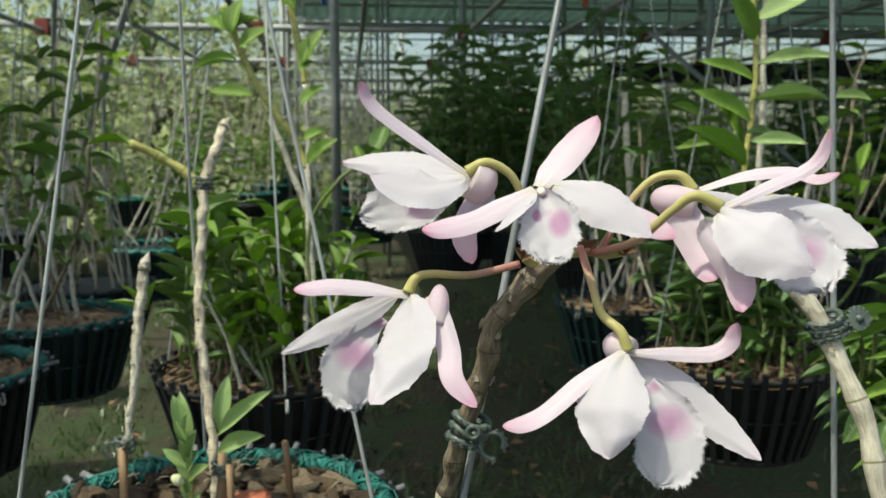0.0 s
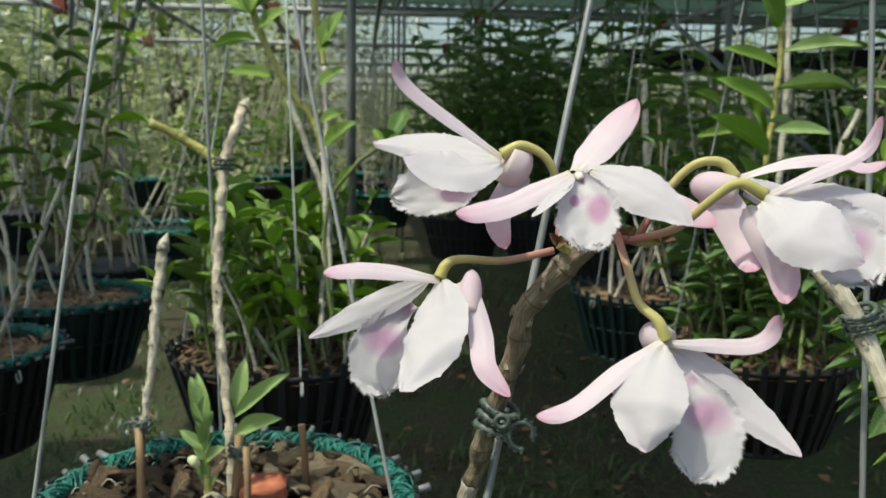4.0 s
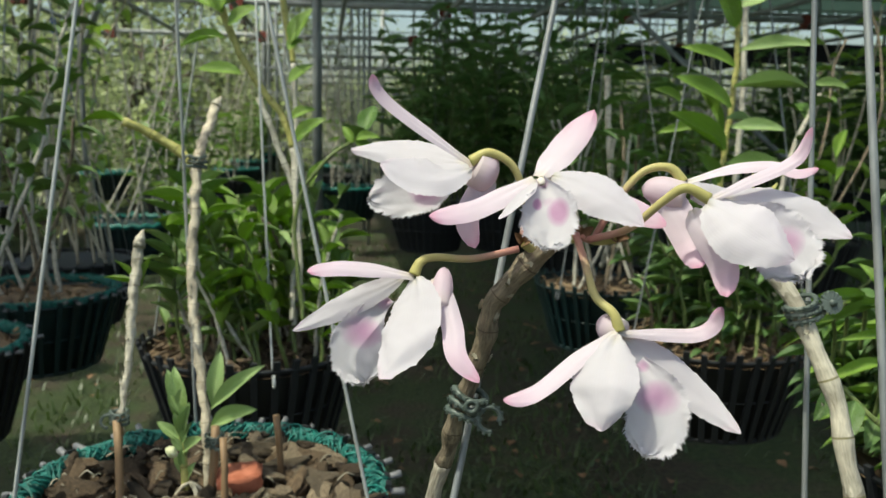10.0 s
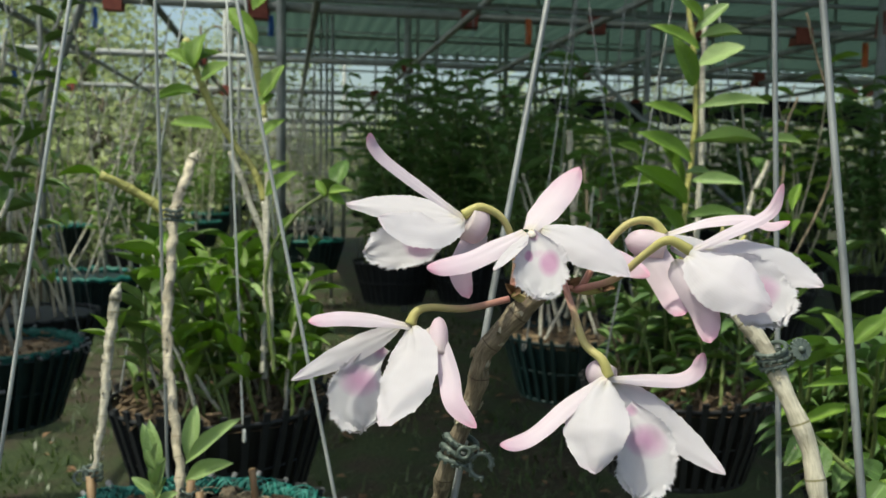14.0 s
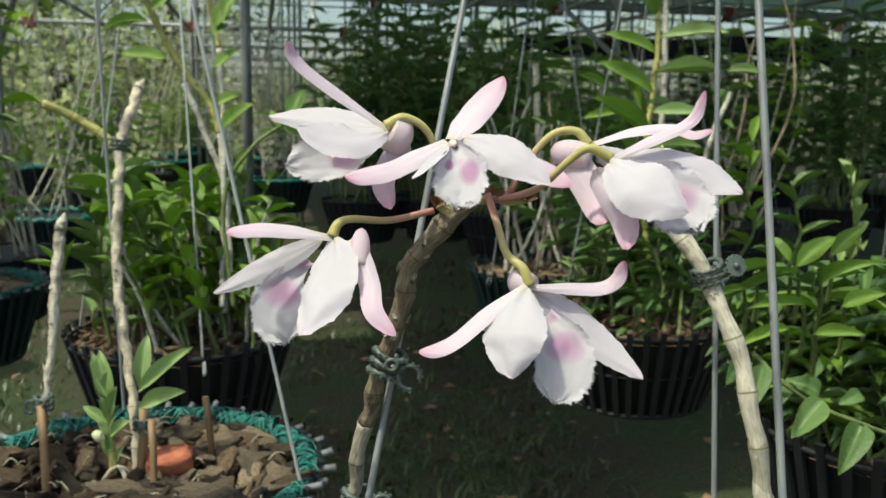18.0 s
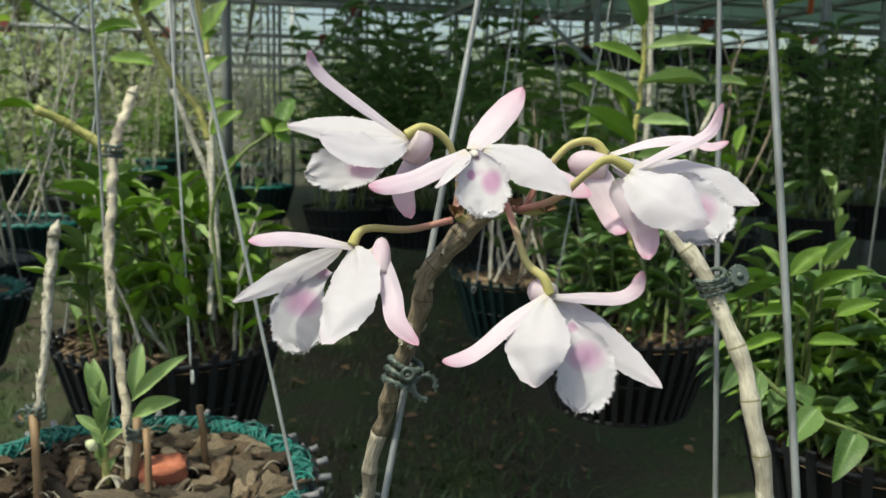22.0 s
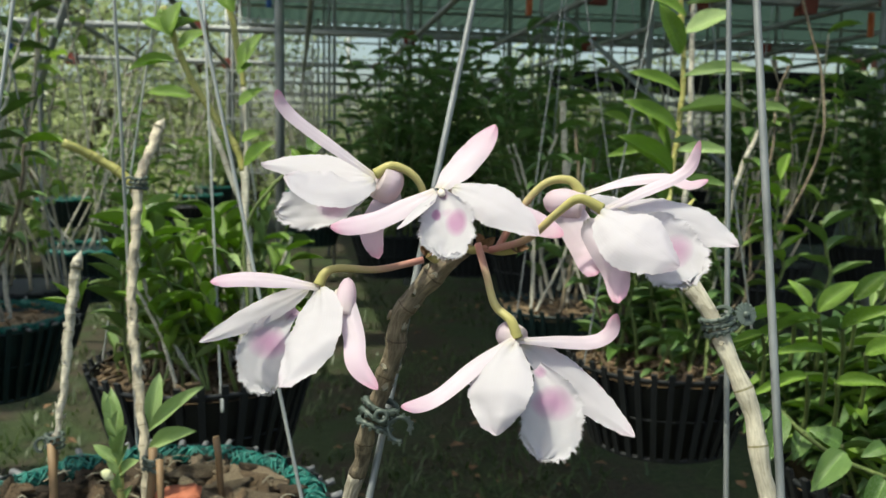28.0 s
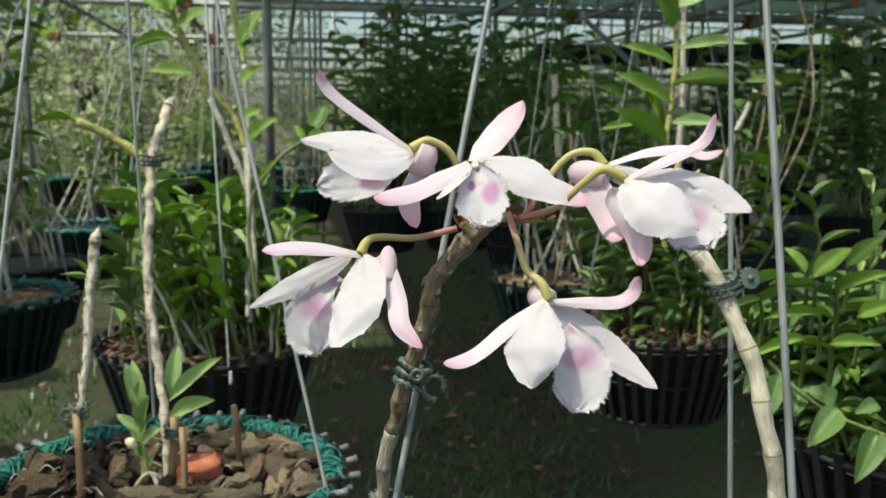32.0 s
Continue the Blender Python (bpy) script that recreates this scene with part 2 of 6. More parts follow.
M_LEAF = leaf_mat("fresh_leaf", (0.050, 0.120, 0.030), (0.20, 0.325, 0.080), (0.29, 0.46, 0.07))
M_LEAF_DARK = leaf_mat("dark_leaf", (0.065, 0.150, 0.055), (0.20, 0.325, 0.11), (0.28, 0.45, 0.11), 0.40)
M_LEAF_YELLOW = leaf_mat("yellow_green_leaf", (0.14, 0.255, 0.038), (0.29, 0.45, 0.072), (0.42, 0.64, 0.07), 0.42)
M_LEAF_PALE = leaf_mat("young_and_sunlit_leaf", (0.22, 0.35, 0.11), (0.40, 0.52, 0.22), (0.42, 0.60, 0.16), 0.3)
M_TREE = leaf_mat("tree_leaf", (0.075, 0.125, 0.045), (0.48, 0.53, 0.28), (0.56, 0.65, 0.30), 0.48)
M_GRASS = leaf_mat("grass_blade", (0.020, 0.042, 0.010), (0.062, 0.105, 0.024), (0.10, 0.16, 0.03), 0.3)
M_PLASTIC = plain("black_plastic", (0.006, 0.007, 0.009), (0.012, 0.014, 0.017), 60, 0.68, bump=0.2, dist=0.001, vary=0.25)
M_LINING = plain("black_pot_lining", (0.006, 0.0065, 0.008), (0.015, 0.016, 0.018), 40, 0.6, bump=0.3, dist=0.002)
M_TEALPOT = plain("dark_teal_plastic", (0.004, 0.014, 0.016), (0.011, 0.036, 0.038), 50, 0.45, bump=0.2, dist=0.001, vary=0.25)
M_NET = plain("teal_net_cord", (0.004, 0.070, 0.060), (0.020, 0.215, 0.175), 220, 0.5, bump=0.6, dist=0.001)
M_WIRE = plain("galvanised_wire", (0.16, 0.168, 0.172), (0.33, 0.34, 0.34), 120, 0.42, 0.3, bump=0.2, dist=0.0003, stretch=(1, 1, 0.1))
M_THIN = plain("bright_thin_wire", (0.34, 0.35, 0.345), (0.60, 0.61, 0.60), 120, 0.45, 0.2, bump=0.2, dist=0.0003, stretch=(1, 1, 0.1))
M_PIPE = plain("galvanised_pipe", (0.21, 0.22, 0.22), (0.38, 0.395, 0.395), 14, 0.55, 0.3, bump=0.15)
M_CLAMP = plain("red_oxide_clamp", (0.14, 0.025, 0.018), (0.26, 0.06, 0.04), 30, 0.7, bump=0.3)
M_CLIP = plain("grey_green_plastic", (0.055, 0.074, 0.064), (0.13, 0.158, 0.14), 200, 0.42, bump=0.25, dist=0.0005)
M_BARK = plain("pine_bark", (0.017, 0.010, 0.006), (0.225, 0.152, 0.088), 60, 0.85, bump=0.9, dist=0.003, stretch=(1, 0.35, 1), vary=0.85)
M_HUSK = plain("weathered_husk", (0.085, 0.056, 0.034), (0.40, 0.315, 0.21), 70, 0.9, bump=1.0, dist=0.003, stretch=(1, 0.25, 1), vary=0.7)
M_STICK = plain("bamboo_stick", (0.13, 0.075, 0.036), (0.33, 0.21, 0.11), 90, 0.6, bump=0.3, dist=0.0006, stretch=(1, 1, 0.12))
M_BRICK = plain("broken_brick", (0.32, 0.09, 0.045), (0.48, 0.17, 0.10), 120, 0.9, bump=0.7, dist=0.002)
M_ROOT = plain("dry_root", (0.26, 0.22, 0.15), (0.50, 0.46, 0.36), 120, 0.8, bump=0.6, dist=0.002)
M_DEAD = plain("dead_leaf", (0.12, 0.06, 0.03), (0.34, 0.20, 0.11), 40, 0.8, bump=0.4)
M_TRUNK = plain("tree_bark", (0.07, 0.055, 0.04), (0.20, 0.16, 0.12), 9, 0.9, bump=0.8, dist=0.02)
def sheet_mat():
    """Roof sheet that lets some green light through."""
    m, n, l, b = nodes("dark_teal_roof_sheet")
    c = ramp(n, [(0.3, (0.030, 0.065, 0.062)), (0.7, (0.065, 0.125, 0.115))])
    l.new(noisy(n, l, 2.5, 6), c.inputs[0])
    l.new(c.outputs[0], b.inputs["Base Color"])
    b.inputs["Roughness"].default_value = 0.55
    translucent(n, l, b, (0.32, 0.42, 0.385), 0.50)
    return m


M_SHEET = sheet_mat()
M_PEG = plain("grey_plastic_peg", (0.10, 0.10, 0.11), (0.24, 0.24, 0.25), 80, 0.5)
M_BLACKNET = plain("black_shade_cloth", (0.006, 0.006, 0.007), (0.02, 0.02, 0.022), 18, 0.9, bump=0.4)
M_ORANGE = plain("orange_tag_plastic", (0.48, 0.09, 0.02), (0.62, 0.16, 0.05), 40, 0.5)
M_BLUE = plain("blue_tag_plastic", (0.015, 0.06, 0.26), (0.03, 0.13, 0.42), 40, 0.5)
M_SALMON = plain("salmon_surface", (0.60, 0.22, 0.20), (0.78, 0.38, 0.34), 12, 0.8, bump=0.3)


def ground_mat():
    m, n, l, b = nodes("ground_soil_and_moss")
    big, mid, fine = noisy(n, l, 1.3, 5), noisy(n, l, 7, 6), noisy(n, l, 60, 6)
    soil = ramp(n, [(0.3, (0.022, 0.017, 0.010)), (0.7, (0.062, 0.045, 0.028))])
    l.new(fine, soil.inputs[0])
    moss = ramp(n, [(0.3, (0.014, 0.027, 0.006)), (0.7, (0.045, 0.066, 0.018))])
    l.new(fine, moss.inputs[0])
    sel = ramp(n, [(0.43, (0, 0, 0)), (0.56, (1, 1, 1))])
    l.new(maths(n, l, "ADD", maths(n, l, "MULTIPLY", big, 0.55), maths(n, l, "MULTIPLY", mid, 0.45)), sel.inputs[0])
    l.new(mixed(n, l, sel.outputs[0], soil.outputs[0], moss.outputs[0]), b.inputs["Base Color"])
    b.inputs["Roughness"].default_value = 0.95
    bumped(n, l, b, maths(n, l, "ADD", fine, mid), 0.8, 0.02)
    return m


M_GROUND = ground_mat()

# ---- mesh helpers ----
PLACE = {}


def thing(name, loc, label, category, group="", kind=""):
    ob = new(name)
    ob.empty_display_size = 0.02
    ob.location = loc
    PLACE[ob] = Vector(loc)
    return tagged(ob, label, category, group, kind)


def make_mesh(name, verts, faces, mat, smooth=True, uvs=None):
    me = bpy.data.meshes.new(name)
    me.from_pydata([tuple(v) for v in verts], [], faces)
    me.materials.append(mat)
    if uvs is not None:
        layer = me.uv_layers.new(name="UVMap")
        idx = np.empty(len(me.loops), dtype=np.int32)
        me.loops.foreach_get("vertex_index", idx)
        layer.data.foreach_set("uv", np.asarray(uvs, dtype=np.float32)[idx].ravel())
    if smooth:
        me.polygons.foreach_set("use_smooth", [True] * len(me.polygons))
    me.update()
    return me


def part(name, geo, mat, parent=None, label="", smooth=True, kind=""):
    """Links geometry given in world metres as one mesh under its thing."""
    verts, faces, uvs = geo if len(geo) == 3 else (*geo, None)
    o = PLACE[parent] if parent is not None else Vector((0, 0, 0))
    ob = new(name, make_mesh(name, [Vector(v) - o for v in verts], faces, mat, smooth, uvs))
    if parent is not None:
        ob.parent = parent
    PLACE[ob] = o
    return tagged(ob, label, kind=kind)


def placed(name, mesh, parent, m, label=""):
    """A part that shares a mesh, at the world pose m."""
    ob = new(name, mesh)
    ob.parent = parent
    ob.matrix_basis = Matrix.Translation(-PLACE[parent]) @ m
    return tagged(ob, label)


def join(*geos):
    V, Fc, U = [], [], []
    for g in geos:
        k = len(V)
        V += list(g[0])
        Fc += [tuple(i + k for i in f) for f in g[1]]
        U += list(g[2]) if len(g) == 3 and g[2] is not None else [(0, 0)] * len(g[0])
    return V, Fc, U


def spline(pts, per=6):
    """Smooth line through the points."""
    p = [Vector(q) for q in pts]
    if len(p) < 3:
        return [p[0].lerp(p[-1], i / per) for i in range(per + 1)]
    p = [2 * p[0] - p[1], *p, 2 * p[-1] - p[-2]]
    out = []
    for a, b, c, d in zip(p, p[1:], p[2:], p[3:]):
        for i in range(per):
            t = i / per
            out.append(0.5 * (2 * b + (c - a) * t + (2 * a - 5 * b + 4 * c - d) * t * t + (3 * b - a - 3 * c + d) * t ** 3))
    return [*out, p[-2]]


def tube(line, radius, sides=8, vscale=None, caps=True, wob=0.0):
    """A pipe along a line; radius: a number or a function of the way 0..1."""
    line = [Vector(q) for q in line]
    n = len(line)
    V, Fc, U = [], [], []
    ref = Vector((0.31, 0.87, 0.2)).normalized()
    for i, c in enumerate(line):
        t = (line[min(i + 1, n - 1)] - line[max(i - 1, 0)]).normalized()
        a = t.cross(ref)
        if a.length < 0.1:
            a = t.cross(Vector((1, 0, 0)))
        a.normalize()
        b = t.cross(a)
        r = radius(i / (n - 1)) if callable(radius) else radius
        for k in range(sides):
            th = 2 * math.pi * k / sides
            rr = r * (1 + wob * noise.noise(c * 140 + Vector((k * 2.3, 0, 0))))
            V.append(c + (a * math.cos(th) + b * math.sin(th)) * rr)
            U.append((k / sides, (i / (n - 1)) * (vscale or 1)))
    for i in range(n - 1):
        for k in range(sides):
            k2 = (k + 1) % sides
            Fc.append((i * sides + k, i * sides + k2, (i + 1) * sides + k2, (i + 1) * sides + k))
    if caps:
        Fc += [tuple(range(sides))[::-1], tuple((n - 1) * sides + k for k in range(sides))]
    return V, Fc, U


def cane_geo(pts, r0, r1, step=0.024, sides=10, wob=0.08, blunt=False):
    """A jointed cane: internodes swell and pinch, the line kinks a little at each node."""
    line = spline(pts, 8)
    length = sum((b - a).length for a, b in zip(line, line[1:]))
    nodes_n = max(2, round(length / step))
    m = nodes_n * 6
    acc, dense, k = 0.0, [], 0
    seg = [(b - a).length for a, b in zip(line, line[1:])]
    for i in range(m + 1):
        want = length * i / m
        while k < len(seg) - 1 and acc + seg[k] < want:
            acc += seg[k]
            k += 1
        f = min(1, (want - acc) / max(seg[k], 1e-9))
        q = line[k].lerp(line[k + 1], f)
        j = i // 6
        kink = r0 * 0.22 * ((-1) ** j) * (1 - abs((i % 6) / 3 - 1))
        dense.append(q + Vector((kink, kink * 0.4, 0)))

    shape = (1.13, 1.02, 0.95, 0.93, 0.97, 1.04)

    def rad(s):
        i = round(s * m)
        end = 1.0 if not blunt or s < 0.97 else 0.75
        return (r0 + (r1 - r0) * s) * shape[i % 6] * end

    return tube(dense, rad, sides, nodes_n, True, wob)


def blade_mesh(name, mat, droop, fold, rows=8, belly=0.42, thick=0.010):
    """A leaf one unit long along y and one unit wide, with a folded midrib and thickness."""
    V, Fc, U = [], [], []
    cols = (-1.0, -0.5, 0.0, 0.5, 1.0)
    for side in (0, 1):
        for i in range(rows + 1):
            s = i / rows
            hw = 0.5 * max(0.0, math.sin(math.pi * s ** (math.log(0.5) / math.log(belly)))) ** 0.75
            hw = max(hw, 0.07 * (1 - s) + 0.004)
            for k in cols:
                z = -droop * s * s + fold * hw * abs(k) - side * thick * (1 - abs(k)) + 0.012 * math.sin(9 * s + 2 * k)
                V.append((k * hw, s * (1 - 0.25 * droop * s), z))
                U.append((k * 0.5 + 0.5, s))
    nc, half = len(cols), (rows + 1) * len(cols)
    for side in (0, 1):
        for i in range(rows):
            for k in range(nc - 1):
                a = side * half + i * nc + k
                f = (a, a + 1, a + nc + 1, a + nc)
                Fc.append(f if side == 0 else f[::-1])
    return make_mesh(name, V, Fc, mat, True, U)


def leaf_set(mat, tag, belly=0.42):
    return [blade_mesh("leaf_" + tag, mat, d, f, 8, belly) for d, f in ((0.12, 0.25), (0.3, 0.35), (0.5, 0.3), (0.05, 0.45))]


LEAVES = leaf_set(M_LEAF, "fresh")
LEAVES_Y = leaf_set(M_LEAF_YELLOW, "yellow")
LEAVES_D = leaf_set(M_LEAF_DARK, "dark")
LEAVES_DRY = leaf_set(M_DEAD, "dry")
LEAVES_P = leaf_set(M_LEAF_PALE, "pale", 0.5)
HEARTS = leaf_set(M_LEAF, "heart", 0.30)


def leaf_pose(base, way, up, length, width):
    y = Vector(way).normalized()
    x = y.cross(Vector(up))
    if x.length < 1e-3:
        x = y.cross(Vector((1, 0, 0)))
    x.normalize()
    z = x.cross(y)
    m = Matrix.Identity(4)
    for i in range(3):
        m[i][0], m[i][1], m[i][2], m[i][3] = x[i] * width, y[i] * length, z[i] * length, base[i]
    return m


def add_leaf(parent, base, way, length, width, kind=None, up=(0, 0, 1), rng=RNG):
    mesh = rng.choice(kind or LEAVES)
    return placed("leaf", mesh, parent, leaf_pose(Vector(base), way, up, length, width))


def box_geo(c, size, rng=None, rough=0.0):
    x, y, z = (s / 2 for s in size)
    V = [Vector(c) + Vector((a * x, b * y, d * z)) * (1 + (rng.uniform(-rough, rough) if rng else 0)) for a in (-1, 1) for b in (-1, 1) for d in (-1, 1)]
    return V, [(0, 1, 3, 2), (4, 6, 7, 5), (0, 4, 5, 1), (2, 3, 7, 6), (0, 2, 6, 4), (1, 5, 7, 3)], None

# ---- ground ----
def spread(reach, n):
    return [math.copysign(abs(math.sinh(4.6 * (i / n))) / math.sinh(4.6) * reach, i) for i in range(-n, n + 1)]


gx, gy = spread(300, 60), spread(300, 60)
GV = [(x, y + 2.5, 0.02 * noise.noise(Vector((x * 1.7, y * 1.7, 0))) + 0.010 * noise.noise(Vector((x * 6, y * 6, 3))) - 0.015) for y in gy for x in gx]
W = len(gx)
GF = [(j * W + i, j * W + i + 1, (j + 1) * W + i + 1, (j + 1) * W + i) for j in range(len(gy) - 1) for i in range(W - 1)]
tagged(part("ground", (GV, GF), M_GROUND), "brown soil ground with patches of moss and grass", "ground", kind="structure")

# ---- steel frame, its axes turned a little to the left of the view ----
AX, AY = Vector((0.994, 0.108, 0)), Vector((-0.108, 0.994, 0))


def S(u, v, z):
    return AX * u + AY * v + Vector((0, 0, z))


def pipe(name, a, b, r, label, parent=None, mat=None):
    ob = part(name, tube([a, b], r, 10), mat or M_PIPE, parent)
    if parent is None:
        tagged(ob, label, "pipe", kind="structure")
    return ob


RAILS = (-3.3, -2.6, -1.95, -1.28, -0.6, 0.09, 0.777, 1.38, 2.05, 2.7, 3.4, 4.1)
for u in RAILS:
    pipe("rail", S(u, -1.0, 1.67), S(u, 13.0, 1.67), 0.017, "long galvanised rail running under the roof")
for v, r in ((4.05, 0.024), (5.9, 0.022), (8.2, 0.022), (10.6, 0.022), (12.8, 0.022)):
    pipe("beam", S(-4.2, v, 1.712), S(9.0, v, 1.712), r, "galvanised cross beam of the nursery frame")
    for u in ((-1.5, -0.79, -0.16, 0.82, 1.45, 1.99, 2.56) if v < 5 else (-3.3, -1.95, -0.6, 0.777, 2.05, 3.4)):
        if v < 9:
            c = S(u, v, 1.70)
            tagged(part("clamp", box_geo(c, (0.085, 0.075, 0.095), RNG, 0.12), M_CLAMP, None, smooth=False), "red oxide pipe clamp at a frame joint", "clamp", "pipe clamps")
c = S(2.30, 3.05, 1.575)
tagged(part("clamp", box_geo(c, (0.07, 0.07, 0.09), RNG, 0.12), M_CLAMP, None, smooth=False), "red oxide pipe clamp on an upright post", "clamp", "pipe clamps")
for v in (0.388, 0.635, 1.123, 1.214, 1.655, 3.10, 3.50):
    pipe("hanging_bar", S(-2.4, v, 1.645), S(2.4, v, 1.645), 0.009, "thin galvanised bar that carries hanging baskets")
for u, v, r in ((-1.10, 4.05, 0.012), (-0.06, 4.0, 0.022), (2.275, 3.05, 0.019), (1.73, 4.05, 0.016), (3.4, 4.05, 0.03), (-2.6, 5.9, 0.025), (0.777, 5.9, 0.025), (2.05, 8.2, 0.025), (-0.6, 8.2, 0.025), (0.777, 12.8, 0.03), (-1.95, 12.8, 0.03), (3.4, 8.2, 0.03)):
    pipe("post", S(u, v, -0.02), S(u, v, 2.62), r, "grey upright post of the nursery frame")
for (u1, v1), (u2, v2) in (((-1.28, 4.05), (-0.6, 2.9)), ((-1.95, 5.9), (-1.28, 4.05)), ((2.05, 3.4), (1.38, 4.4)), ((0.777, 5.9), (1.38, 4.4))):
    pipe("brace", S(u1, v1, 0.7), S(u2, v2, 1.67), 0.013, "slanting grey brace of the frame")
# low bench rails at the far end and to the side
for v, u1, u2 in ((6.6, -0.5, 4.6), (7.6, -0.5, 5.6), (9.0, -0.5, 7.0), (11.4, -0.6, 9.0)):
    for z in (0.75, 0.95, 1.15, 1.33, 1.5, 1.85, 2.02):
        pipe("rack_rail", S(u1, v, z), S(u2, v, z), 0.0065, "grey horizontal rail of a far plant rack")
    for u in (-0.45, 0.3, 1.1, 2.2, 3.4, 4.5):
        pipe("rack_post", S(u, v + 0.03, -0.02), S(u, v + 0.03, 2.6), 0.014, "thin upright of a far plant rack")


def corrugated(u1, u2, v1, v2, z, pitch=0.16, rise=0.02):
    V, Fc = [], []
    nu = int((u2 - u1) / (pitch / 4))
    for j in range(2):
        for s in (0, 1):
            for i in range(nu + 1):
                u = u1 + (u2 - u1) * i / nu
                V.append(S(u, v2 if j else v1, z + rise * math.sin(2 * math.pi * u / pitch) + 0.004 * s))
    n = nu + 1
    for i in range(nu):
        Fc += [(i, 2 * n + i, 2 * n + i + 1, i + 1), (n + i, n + i + 1, 3 * n + i + 1, 3 * n + i)]
    return V, Fc


roof = thing("roof", S(1, 7, 2.66), "dark teal corrugated roof sheets, the near ones added out of view for shade", "roof", kind="structure")
# Nearer sheets are out of view; their reach is set to shade the ground.
for k, (v1, v2) in enumerate(((1.42, 2.33), (2.33, 3.1), (3.1, 5.3), (5.3, 7.6), (7.6, 9.9), (9.9, 12.4))):
    part("roof_sheet", corrugated(-1.15 if k < 2 else -0.68, 10.5, v1, v2, 2.66), M_SHEET, roof)
# Extra left sheet, never in view, added to shade baskets and ground there.
part("roof_sheet", corrugated(-2.9, -1.2, 0.35, 2.15, 2.665), M_SHEET, roof)
for v in (1.55, 2.9, 4.05, 5.9, 8.2, 10.6, 12.3):
    pipe("purlin", S(-0.75, v, 2.60), S(10.5, v, 2.60), 0.02, "", roof)
# dark cloth hung behind the plants
V, Fc = [], []
for i in range(61):
    u = 1.65 + 5.5 * i / 60
    for z, sag in ((1.34, 1.0), (1.41, 0.4), (1.48, 0.15)):
        hang = 0.10 * noise.noise(Vector((1.9 * u, 0.3, 2.0))) + 0.05 * noise.noise(Vector((7.0 * u, 1.3, 5.0)))
        V.append(S(u, 5.4 + 0.04 * math.sin(5 * u) + 0.02 * math.sin(13 * u + 4 * z), z + 0.03 * math.sin(2.1 * u) + sag * hang))
for i in range(60):
    for k in range(2):
        a = i * 3 + k
        Fc.append((a, a + 3, a + 4, a + 1))
tagged(part("shade_cloth", (V, Fc), M_BLACKNET), "black shade cloth hung along a rack", "cloth")

